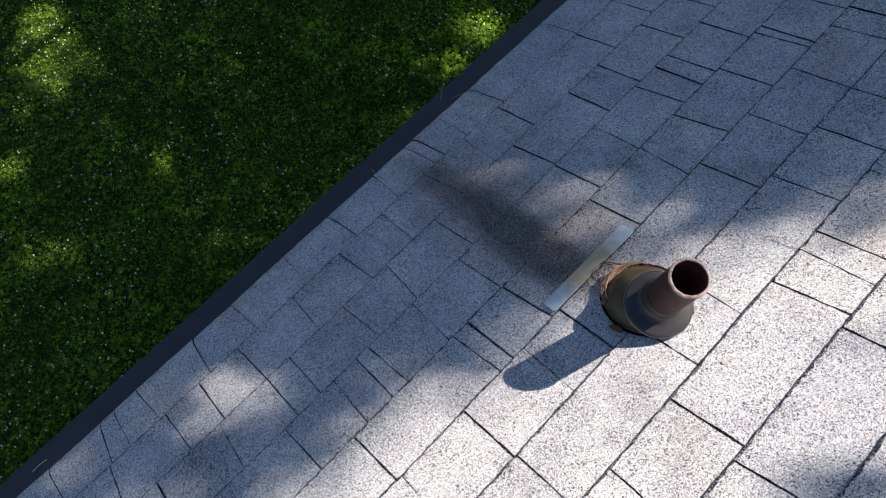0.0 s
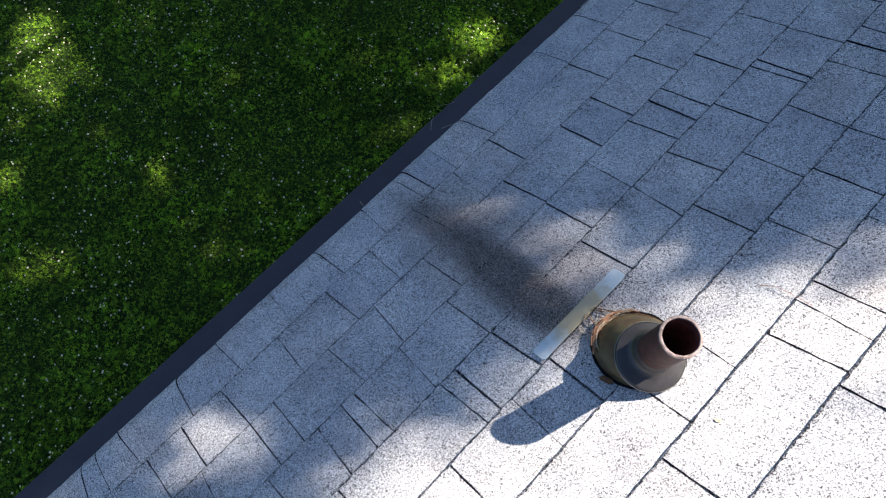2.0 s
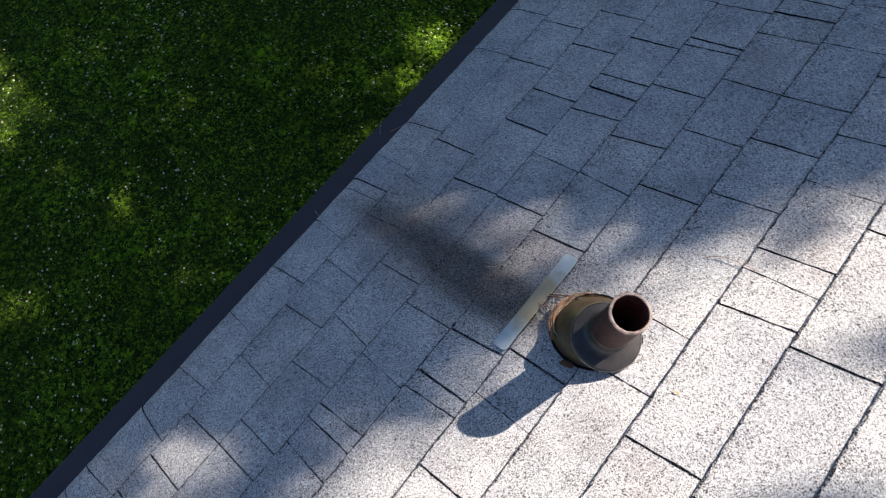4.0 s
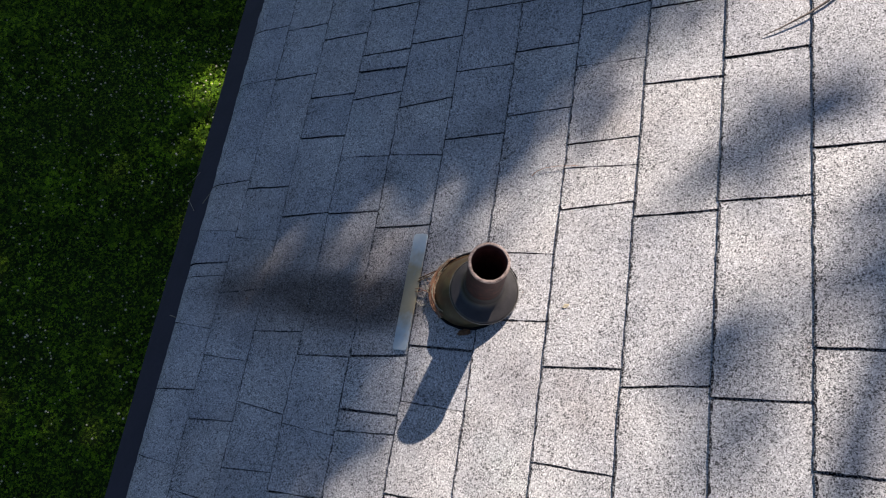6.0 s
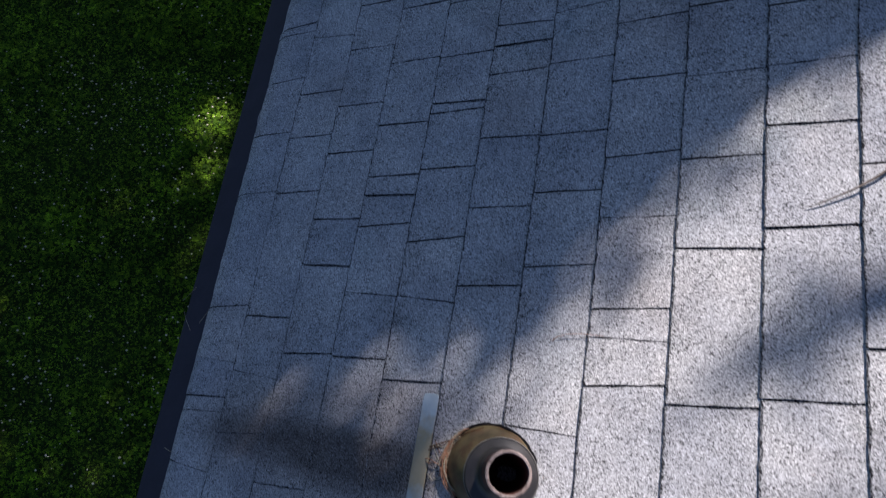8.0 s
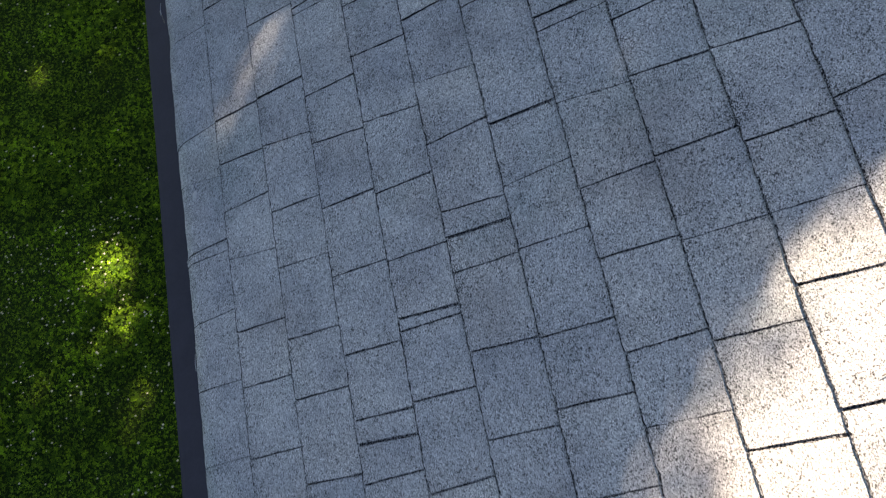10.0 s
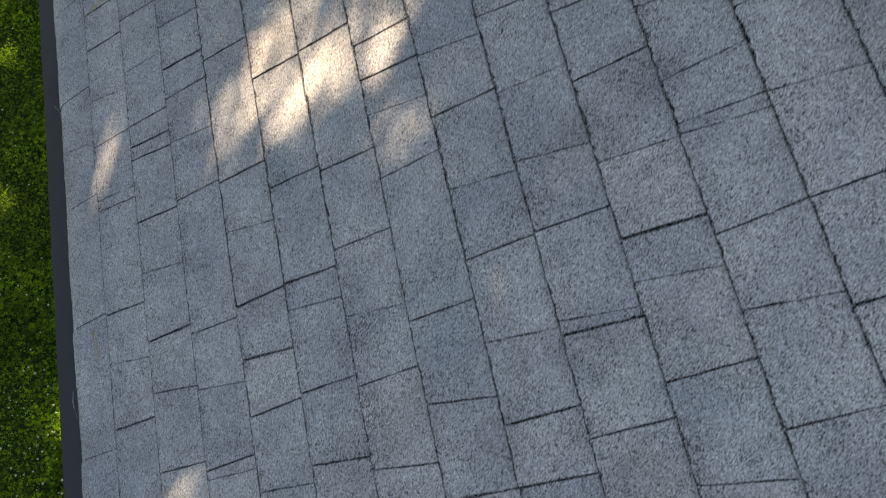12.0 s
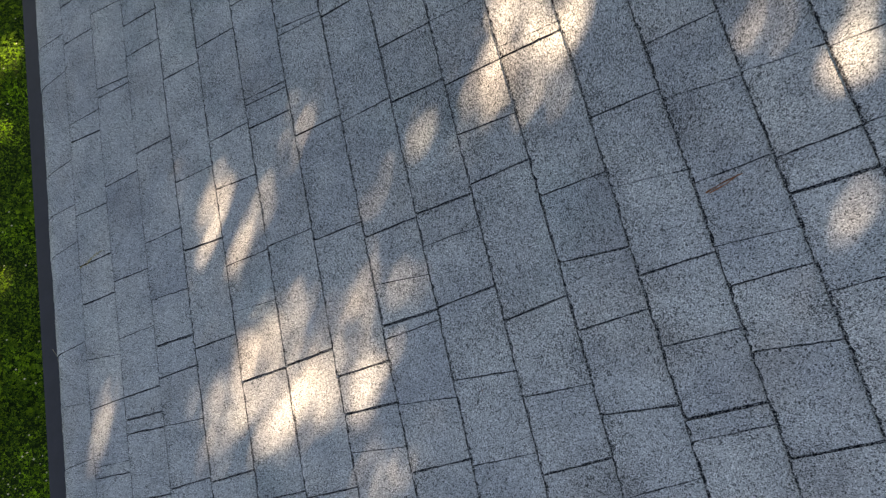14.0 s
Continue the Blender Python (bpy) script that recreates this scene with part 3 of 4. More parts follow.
def nest_straw():
    """A loose sheaf of straw wedged round the lower side of the boot."""
    nest = thing("straw_bundle", Matrix.Translation(on_roof(-0.245, -0.165, 0.008)), "loose bundle of dry orange straw wedged against the vent boot", "straw")
    rng = random.Random(4)
    inv = nest.matrix_world.inverted()
    for _ in range(62):
        a0, span = radians(rng.uniform(120, 200)), radians(rng.uniform(22, 62))
        pts, r, lean, high = [], rng.gauss(0.97, 0.035), rng.uniform(-0.05, 0.09), rng.uniform(0.010, 0.024)
        for s in np.linspace(0, 1, 8):
            a = min(a0 + span * s, radians(232))
            rr = r + lean * (s - 0.4) ** 2 * 3
            pts.append(inv @ on_roof(-0.161 + 0.088 * rr * math.cos(a), -0.165 + 0.074 * rr * math.sin(a), high + rng.uniform(-0.0025, 0.0025)))
        part("straw", tube(pts, [rng.uniform(0.0004, 0.0008)] * 8, 5), STRAW if rng.random() < 0.75 else PALE, nest)
    for a, b, up, sway in (((-0.284, -0.150), (-0.225, -0.150), 0.012, 0.012), ((-0.282, -0.138), (-0.222, -0.118), 0.010, -0.010), ((-0.282, -0.205), (-0.228, -0.165), 0.012, 0.006), ((-0.286, -0.168), (-0.235, -0.182), 0.010, 0.014),
                           ((-0.277, -0.147), (-0.229, -0.130), 0.006, 0.008), ((-0.27, -0.20), (-0.21, -0.137), 0.016, -0.006), ((-0.284, -0.142), (-0.250, -0.172), 0.014, 0.012), ((-0.268, -0.215), (-0.215, -0.205), 0.008, 0.009)):
        pts = []
        for s in np.linspace(0, 1, 9):
            bow = sway * math.sin(math.pi * s * 1.4)
            pts.append(inv @ on_roof(a[0] + (b[0] - a[0]) * s - bow * 0.5, a[1] + (b[1] - a[1]) * s + bow, 0.006 + 0.4 * up * math.sin(2.6 * s) + 0.006 * s))
        part("straw", tube(pts, [0.0005] * 9, 5), PALE, nest)
    # longer loose stems that reach from the boot to the metal strip
    for points, radius, material in ((((-0.286, -0.144, 0.010), (-0.261, -0.134, 0.012), (-0.235, -0.124, 0.013), (-0.205, -0.108, 0.017), (-0.175, -0.096, 0.016)), 0.0014, TWIG_BROWN),
                                     (((-0.288, -0.150, 0.009), (-0.262, -0.141, 0.014), (-0.238, -0.128, 0.016), (-0.212, -0.115, 0.020)), 0.0011, TWIG_BROWN),
                                     (((-0.290, -0.172, 0.009), (-0.280, -0.173, 0.013), (-0.267, -0.170, 0.014), (-0.253, -0.176, 0.012), (-0.242, -0.188, 0.016)), 0.0010, STRAW),
                                     (((-0.291, -0.166, 0.009), (-0.276, -0.166, 0.016), (-0.262, -0.172, 0.016), (-0.248, -0.166, 0.014)), 0.0009, STRAW),
                                     (((-0.285, -0.191, 0.008), (-0.269, -0.202, 0.010), (-0.245, -0.193, 0.010)), 0.0007, PALE),
                                     (((-0.276, -0.132, 0.008), (-0.262, -0.150, 0.012), (-0.250, -0.158, 0.014), (-0.243, -0.146, 0.018)), 0.0008, STRAW)):
        part("stem", tube([inv @ on_roof(*p) for p in points], [radius] * (len(points) - 1) + [radius * 0.6], 6), material, nest)


nest_straw()


# ---- unseen trees up-sun of the house; the light falls through gaps in their crowns ----
# border of the sunlit stretch of roof: (v up the slope, u along the eave)
SUNNY_EDGE = [(-0.75, -3.2), (-0.60, -2.2), (-0.50, -1.6), (-0.44, -0.94), (-0.42, -0.78), (-0.39, -0.58), (-0.31, -0.49), (-0.26, -0.42), (-0.24, -0.30), (-0.24, -0.12), (-0.21, -0.06), (-0.15, 0.0),
              (-0.09, 0.06), (-0.03, 0.12), (0.04, 0.22), (0.12, 0.32), (0.21, 0.42), (0.29, 0.47), (0.38, 0.55), (0.52, 0.61), (0.69, 0.71), (0.86, 0.83), (1.45, 1.15), (2.2, 1.7), (4.0, 2.3)]
# soft shade inside the sunny stretch: middle, half length along the leaves' track, half width, share of light
SHADE_SPOTS = [(0.37, 0.14, 0.065, 0.055, 0.22), (0.49, 0.20, 0.085, 0.047, 0.22), (0.46, 0.16, 0.060, 0.043, 0.30), (0.29, 0.11, 0.070, 0.060, 0.42), (0.36, 0.05, 0.055, 0.050, 0.45), (0.25, 0.03, 0.045, 0.045, 0.65), (0.53, 0.0, 0.065, 0.040, 0.25), (0.26, -0.29, 0.055, 0.050, 0.35),
               (0.32, -0.23, 0.045, 0.045, 0.30), (0.37, -0.26, 0.060, 0.048, 0.20), (0.32, -0.37, 0.060, 0.055, 0.08), (0.38, -0.17, 0.040, 0.040, 0.50), (0.27, -0.45, 0.047, 0.055, 0.12), (0.48, -0.40, 0.055, 0.046, 0.30),
               (0.48, -0.14, 0.070, 0.052, 0.25), (0.33, -0.46, 0.055, 0.034, 0.30), (0.50, -0.07, 0.060, 0.050, 0.45), (0.49, -0.17, 0.070, 0.045, 0.50), (0.29, -0.27, 0.055, 0.040, 0.45), (0.19, -0.02, 0.050, 0.035, 0.60)]
# light inside the shade, likewise
VENT_LIGHT = [(-0.78, -0.90, 0.075, 0.055, 0.54), (-0.91, -1.03, 0.064, 0.048, 0.27), (-0.78, -0.97, 0.060, 0.045, 0.32), (-0.67, -0.85, 0.064, 0.050, 0.31), (-0.97, -1.28, 0.070, 0.047, 0.30), (-0.76, -1.20, 0.056, 0.042, 0.32),
              (-0.63, -1.08, 0.053, 0.040, 0.36), (-0.53, -0.055, 0.075, 0.060, 0.29), (-0.75, -0.18, 0.055, 0.040, 0.18), (-0.40, -0.10, 0.060, 0.045, 0.26), (-0.36, -0.18, 0.050, 0.040, 0.11), (-0.66, -0.10, 0.055, 0.045, 0.18), (-0.41, -0.01, 0.060, 0.055, 0.27), (-0.28, 0.0, 0.060, 0.055, 0.29),
              (-0.47, -0.60, 0.066, 0.053, 0.20), (-0.42, -0.36, 0.080, 0.055, 0.14), (-0.30, -0.37, 0.070, 0.050, 0.31), (-0.15, 0.06, 0.080, 0.050, 0.22), (-0.73, 1.34, 0.125, 0.046, 0.24), (-0.81, 1.21, 0.040, 0.030, 0.08)]
CENTRE_LIGHT = [(-0.24, 2.745, 0.086, 0.098, 0.58), (-0.33, 2.67, 0.060, 0.045, 0.24), (-0.33, 2.29, 0.100, 0.066, 0.39), (-0.23, 2.38, 0.080, 0.056, 0.39), (-0.09, 2.265, 0.092, 0.078, 0.55), (-0.12, 2.42, 0.060, 0.050, 0.26),
                (0.06, 2.38, 0.074, 0.060, 0.31), (0.07, 2.24, 0.063, 0.052, 0.35), (0.03, 2.16, 0.041, 0.033, 0.26), (-0.17, 2.17, 0.062, 0.033, 0.34), (-0.25, 2.16, 0.040, 0.027, 0.31), (-0.41, 2.20, 0.064, 0.034, 0.28), (-0.20, 2.28, 0.070, 0.060, 0.35),
                (-0.41, 2.12, 0.042, 0.029, 0.26), (-0.42, 2.30, 0.055, 0.035, 0.17), (0.12, 2.45, 0.043, 0.029, 0.24), (0.21, 2.40, 0.034, 0.022, 0.20), (0.07, 2.02, 0.065, 0.040, 0.16)]
FAINT_LIGHT = [(-0.04, 2.85, 0.060, 0.033, 0.32), (0.04, 2.94, 0.058, 0.037, 0.32), (-0.12, 2.89, 0.044, 0.026, 0.20), (-0.39, 2.91, 0.057, 0.038, 0.20), (0.26, 2.67, 0.104, 0.036, 0.34), (0.46, 2.87, 0.042, 0.031, 0.42),
               (0.41, 2.78, 0.042, 0.028, 0.30), (0.13, 3.20, 0.069, 0.043, 0.25), (-0.79, 2.30, 0.085, 0.055, 0.17), (-0.79, 2.38, 0.048, 0.035, 0.14), (0.20, 2.08, 0.033, 0.025, 0.25), (-0.36, 2.47, 0.051, 0.031, 0.30),
               (-0.72, 2.43, 0.057, 0.038, 0.15), (-1.05, 3.24, 0.040, 0.045, 0.60), (-1.05, 3.34, 0.042, 0.050, 0.75), (-1.05, 3.44, 0.040, 0.045, 0.60)]
UPPER_LIGHT = [(0.54, 2.78, 0.060, 0.037, 0.70), (0.63, 2.83, 0.080, 0.058, 0.74), (0.74, 2.83, 0.072, 0.037, 0.70), (0.62, 2.91, 0.051, 0.048, 0.68), (0.64, 2.70, 0.052, 0.037, 0.37), (0.46, 2.67, 0.040, 0.033, 0.22),
               (0.81, 2.74, 0.047, 0.029, 0.22), (0.68, 2.58, 0.036, 0.030, 0.11), (1.08, 2.65, 0.045, 0.030, 0.30), (1.20, 2.56, 0.064, 0.037, 0.38), (1.20, 2.52, 0.041, 0.032, 0.40), (1.09, 2.28, 0.035, 0.022, 0.15)]
# light on the lawn: middle (x, y), half sizes, share
LAWN_LIGHT = [(-5.56, -0.47, 0.30, 0.26, 0.95), (-5.28, -0.76, 0.32, 0.20, 0.80), (-4.96, -0.45, 0.18, 0.16, 0.30), (-2.72, 2.34, 0.17, 0.17, 1.0), (-2.62, 1.88, 0.13, 0.15, 0.64), (-2.85, 1.67, 0.12, 0.10, 0.28), (-2.58, 1.25, 0.11, 0.10, 0.45),
              (-2.60, 1.02, 0.10, 0.09, 0.34), (-3.74, -0.64, 0.18, 0.14, 0.64), (-4.60, -1.56, 0.14, 0.15, 0.38), (-5.03, -1.09, 0.18, 0.15, 0.38), (-3.79, -1.89, 0.22, 0.10, 0.60), (-3.70, -1.68, 0.15, 0.11, 0.66), (-2.86, -0.60, 0.22, 0.18, 0.10),
              (-4.07, 0.36, 0.15, 0.15, 0.12), (-5.20, 0.26, 0.22, 0.14, 0.36), (-3.91, -0.37, 0.12, 0.12, 0.16), (-3.17, 1.45, 0.20, 0.19, 0.12), (-4.30, -0.75, 0.19, 0.15, 0.12)]
LAWN_LIGHT += [(-3.15, -0.73, 0.11, 0.08, 0.20), (-2.67, 4.39, 0.085, 0.115, 0.35), (-2.67, 5.15, 0.08, 0.16, 0.18), (-3.11, 6.46, 0.14, 0.16, 0.55), (-3.16, 5.71, 0.11, 0.16, 0.42),
               (-3.23, 4.28, 0.10, 0.12, 0.24), (-3.00, 2.36, 0.06, 0.12, 0.30)]


def fade(far):
    """1 in the middle of a spot, 0 well outside it."""
    s = np.clip((1.55 - far) / 1.1, 0, 1)
    return s * s * (3 - 2 * s)


def roof_light(v, u):
    """Share of the sunlight that reaches the roof at (v, u)."""
    def far(gv, gu, long, wide):
        along, across = (v - gv) * 0.84 + (u - gu) * 0.54, (u - gu) * 0.84 - (v - gv) * 0.54
        return np.sqrt((along / long) ** 2 + (across / wide) ** 2)

    ev, eu = np.array(SUNNY_EDGE).T
    width = np.interp(u, (-1.0, -0.45, -0.2, 0.2, 0.5, 1.2), (0.22, 0.24, 0.30, 0.27, 0.24, 0.22))
    s = np.clip((v - np.interp(u, eu, ev)) / width + 0.5, 0, 1)
    light = (s * s * (3 - 2 * s)) ** 1.5
    for gv, gu, long, wide, share in SHADE_SPOTS:
        light = light * (1 - (1 - share) * fade(far(gv, gu, long, wide)))
    light = np.where(u < 2.3, light, 0)
    for gv, gu, long, wide, share in CENTRE_LIGHT + UPPER_LIGHT:
        light = np.maximum(light, (share * fade(far(gv, gu, long * 1.08, wide * 1.12))) ** 1.1)
    for gv, gu, long, wide, share in VENT_LIGHT + FAINT_LIGHT:
        light = np.maximum(light, (share * fade(far(gv, gu, long, wide))) ** 1.35)
    return light


def lawn_light(x, y):
    light = np.zeros(len(x))
    for gx, gy, rx, ry, share in LAWN_LIGHT:
        light = np.maximum(light, (share * fade(np.sqrt(((x - gx) / rx) ** 2 + ((y - gy) / ry) ** 2))) ** 1.35)
    return light


def crown_leaves(x, y, crown, radius, count, leaf, seed):
    """Where leaves could grow in a lumpy crown, and their half lengths."""
    rng = np.random.default_rng(seed)
    d = rng.normal(size=(count, 3))
    d /= np.linalg.norm(d, axis=1)[:, None]
    d *= (rng.random(count) ** 0.42)[:, None]
    lumps = np.array([0.86 + 0.28 * noise.noise(Vector(q) * 2.3 + Vector((seed, 0, 0))) for q in d])
    return np.array(crown) + d * lumps[:, None] * np.array(radius), leaf * rng.uniform(0.7, 1.3, count)


def thinned(points, half):
    """Which leaves stay, so that the crowns together let the wanted light through."""
    s = np.array(SUN)
    c, sn = math.cos(radians(THETA)), math.sin(radians(THETA))
    normal = np.array((-sn, 0, c))
    hit = points - (((points - (0, 0, ROOF_Z)) @ normal) / (s @ normal))[:, None] * s
    v, u = hit[:, 0] * c + (hit[:, 2] - ROOF_Z) * sn, hit[:, 1]
    lawn = points - (points[:, 2] / s[2])[:, None] * s
    roofed = (v > -1.085) & (v < RIDGE) & (u > Y0) & (u < Y1)
    share = np.ones(len(points))
    for where, a, b, cell, slant, wanted in ((roofed, v, u, 0.06, s @ normal, roof_light), (~roofed, lawn[:, 0], lawn[:, 1], 0.12, s[2], lawn_light)):
        ia, ib = np.floor(a / cell).astype(int) + 400, np.floor(b / cell).astype(int) + 400
        inside = where & (ia > 0) & (ia < 799) & (ib > 0) & (ib < 799)
        depth = np.zeros((800, 800))
        np.add.at(depth, (ia[inside], ib[inside]), 0.67 * half[inside] ** 2 / (cell * cell * slant))
        for axis in (0, 1, 0, 1):
            depth = (np.roll(depth, 1, axis) + 2 * depth + np.roll(depth, -1, axis)) / 4
        need = -np.log(np.maximum(wanted(a[inside], b[inside]), 0.0003))
        share[inside] = np.clip(need / np.maximum(depth[ia[inside], ib[inside]], 1e-6), 0, 1)
    return share


def tree(x, y, crown, radius, points, half, seed, label):
    """Tapered trunk, limbs, and a crown of single leaves. crown: its middle."""
    rng = np.random.default_rng(seed + 100)
    root = thing("tree", Matrix.Translation((x, y, 0)), label, "tree", "garden trees")
    c = np.array(crown) - (x, y, 0)
    trunk_top = Vector((c[0] * 0.6, c[1] * 0.6, c[2] + radius[2] * 0.2))
    part("trunk", tube([(0, 0, -0.1), (0.05, 0, 1.2), trunk_top * 0.5 + Vector((0.1, 0.05, 0)), trunk_top], [0.30, 0.23, 0.17, 0.06], 12), BARK, root, "grey-brown tapered trunk", True)
    for i in range(9):
        a = i * 2.4
        start = trunk_top * (0.55 + 0.045 * i)
        end = Vector((c[0] + 0.75 * radius[0] * math.cos(a), c[1] + 0.75 * radius[1] * math.sin(a), c[2] + radius[2] * rng.uniform(-0.2, 0.6)))
        bend = start.lerp(end, 0.5) + Vector((0, 0, -0.25))
        part("limb", tube([start, bend, end], [0.085, 0.055, 0.015], 7), BARK, root, "", True)
    p, n = points - (x, y, 0), len(points)
    along = rng.normal(size=(n, 3)) * (1, 1, 0.55)
    along /= np.linalg.norm(along, axis=1)[:, None]
    side = np.cross(along, rng.normal(size=(n, 3)))
    side /= np.linalg.norm(side, axis=1)[:, None]
    half = half[:, None]
    verts = np.stack([p - along * half, p + side * half * 0.62 - along * half * 0.1, p + along * half * 1.15, p - side * half * 0.62 - along * half * 0.1], 1).reshape(-1, 3)
    tagged(from_arrays("crown", verts.tolist(), np.arange(4 * n).reshape(-1, 4).tolist(), FOLIAGE, root), "dense green leafy crown with gaps", kind="stuff")


TREES = [(2.6, 7.6, (1.55, 6.2, 8.9), (3.3, 3.1, 2.0), 460000, 0.0257, 11, "broad-leaved garden tree beyond the gable end"),
         (-3.6, 10.6, (-2.8, 9.7, 10.2), (5.2, 4.3, 3.0), 140000, 0.070, 23, "tall broad-leaved tree standing on the lawn"),
         (0.2, 17.4, (-0.6, 16.2, 11.4), (4.9, 4.2, 2.6), 90000, 0.080, 31, "tall broad-leaved tree standing far down the lawn"),
         # added out of view, only to cut sky light on lawn and drip edge
         (-7.4, 6.6, (-5.4, 5.6, 9.2), (3.5, 3.7, 2.2), 60000, 0.070, 47, "spreading broad-leaved tree over the side lawn")]
grown = [crown_leaves(*t[:7]) for t in TREES]
stays = np.random.default_rng(77).random(sum(len(h) for _, h in grown)) < thinned(np.concatenate([p for p, _ in grown]), np.concatenate([h for _, h in grown]))
for (x, y, crown, radius, _, _, seed, label), (points, half), stay in zip(TREES, grown, np.split(stays, np.cumsum([len(h) for _, h in grown])[:-1])):
    tree(x, y, crown, radius, points[stay], half[stay], seed, label)


# ---- lawn: clover, grass and flowers ----
def lawn_patch(x, y):
    """Lush (high) and thin (low) places of the lawn."""
    return np.array([noise.noise((a * 1.3, b * 1.3, 0)) + 0.7 * noise.noise((a * 5, b * 5, 4)) for a, b in zip(x, y)])


def lawn_leaves():
    """Grass blades, clover trefoils that grow larger in lush places, and the fine leaves between them."""
    rng = np.random.default_rng(5)
    n = 250000
    x, y = rng.uniform(-7.6, -1.4, n), rng.uniform(-5.0, 8.6, n)
    patch = lawn_patch(x, y)
    z = 0.010 + 0.026 * rng.random(n) + 0.024 * patch
    p = np.stack([x, y, np.maximum(z, 0.006)], 1)
    grass = rng.random(n) < 0.45
    a = rng.uniform(0, 2 * math.pi, n)
    tilt = np.where(grass, rng.uniform(0.3, 1.1, n), rng.uniform(-0.35, 0.5, n))
    along = np.stack([np.cos(a) * np.cos(tilt), np.sin(a) * np.cos(tilt), np.sin(tilt)], 1)
    side = np.stack([-np.sin(a), np.cos(a), rng.normal(0, 0.3, n)], 1)
    long = np.where(grass, rng.uniform(0.016, 0.036, n), rng.uniform(0.004, 0.009, n))[:, None]
    wide = np.where(grass, 0.0022, long[:, 0] * 0.85)[:, None]
    verts = np.stack([p - along * long, p + side * wide, p + along * long, p - side * wide], 1).reshape(-1, 3).tolist()
    faces = np.arange(4 * n).reshape(-1, 4).tolist()
    m = 165000
    x, y = rng.uniform(-7.6, -1.4, m), rng.uniform(-5.0, 8.6, m)
    patch = lawn_patch(x, y)
    r = rng.uniform(0.0065, 0.0135, m) * (1 + 0.75 * np.clip(patch, -0.3, 0.7))
    middle = np.stack([x, y, 0.030 + 0.024 * rng.random(m) + 0.034 * np.maximum(patch, -0.4)], 1)
    lean, turn = rng.normal(0, 0.28, (m, 2)), rng.uniform(0, 2 * math.pi, m)

    def at(angle, reach):
        d = np.stack([np.cos(turn + angle) * r * reach, np.sin(turn + angle) * r * reach], 1)
        return middle + np.concatenate([d, (d * lean).sum(1)[:, None]], 1)

    corners = [middle]
    for i in range(3):
        g = i * 2.094
        corners += [at(g - 0.66, 0.95), at(g, 1.30), at(g + 0.66, 0.95)]
    base = (len(verts) + 10 * np.arange(m))[:, None]
    verts += np.stack(corners, 1).reshape(-1, 3).tolist()
    for i in range(3):
        faces += (base + np.array([0, 3 * i + 1, 3 * i + 2, 3 * i + 3])).tolist()
    # broad-leaved weeds: rosettes of long leaves
    for _ in range(420):
        cx, cy, size = rng.uniform(-7.4, -2.2), rng.uniform(-4.0, 7.0), rng.uniform(0.028, 0.060)
        if noise.noise((cx * 1.1, cy * 1.1, 2)) < -0.05:
            continue
        for i in range(rng.integers(5, 9)):
            g, rise = rng.uniform(0, 2 * math.pi), rng.uniform(0.1, 0.6)
            d, e = np.array([math.cos(g), math.sin(g), rise]) * size, np.array([-math.sin(g), math.cos(g), 0.0]) * size * 0.24
            o, k = np.array([cx, cy, 0.045]), len(verts)
            verts += [tuple(q) for q in (o, o + d * 0.45 - e, o + d * 0.9 - e * 0.7, o + d * 1.25 - (0, 0, 0.3 * size), o + d * 0.9 + e * 0.7, o + d * 0.45 + e)]
            faces.append(tuple(range(k, k + 6)))
    tagged(from_arrays("grass", verts, faces, CLOVER), "low green clover, weed and grass leaves of the lawn", "grass", kind="stuff")


def lawn_flowers():
    rng = np.random.default_rng(9)
    verts, faces = [], []
    n = 10500
    for _ in range(n):
        x, y = rng.uniform(-7.6, -1.4), rng.uniform(-5.0, 8.6)
        if noise.noise((x * 0.9, y * 0.9, 7)) < rng.uniform(-0.5, 0.35) or (y > 2.8 and rng.random() < 0.8):
            continue
        r, z = rng.uniform(0.0040, 0.0100), rng.uniform(0.065, 0.095)
        k = len(verts)
        verts += [(x, y, z + r)] + [(x + r * math.cos(a), y + r * math.sin(a), z + (0.25 * r if i % 2 else -0.3 * r)) for i, a in enumerate(np.linspace(0, 2 * math.pi, 6, endpoint=False))] + [(x, y, z - r)]
        faces += [(k, k + 1 + i, k + 1 + (i + 1) % 6) for i in range(6)] + [(k + 7, k + 1 + (i + 1) % 6, k + 1 + i) for i in range(6)]
    tagged(from_arrays("clover_flowers", verts, faces, PETAL), "tiny white clover flower heads scattered in the lawn", "flowers", kind="stuff")


lawn_leaves()
lawn_flowers()

# ---- shingles, course by course ----
E = 0.143                       # exposure of a course
rest_verts, rest_faces, rest_kinds = [], [], []
tab_random = random.Random(3)


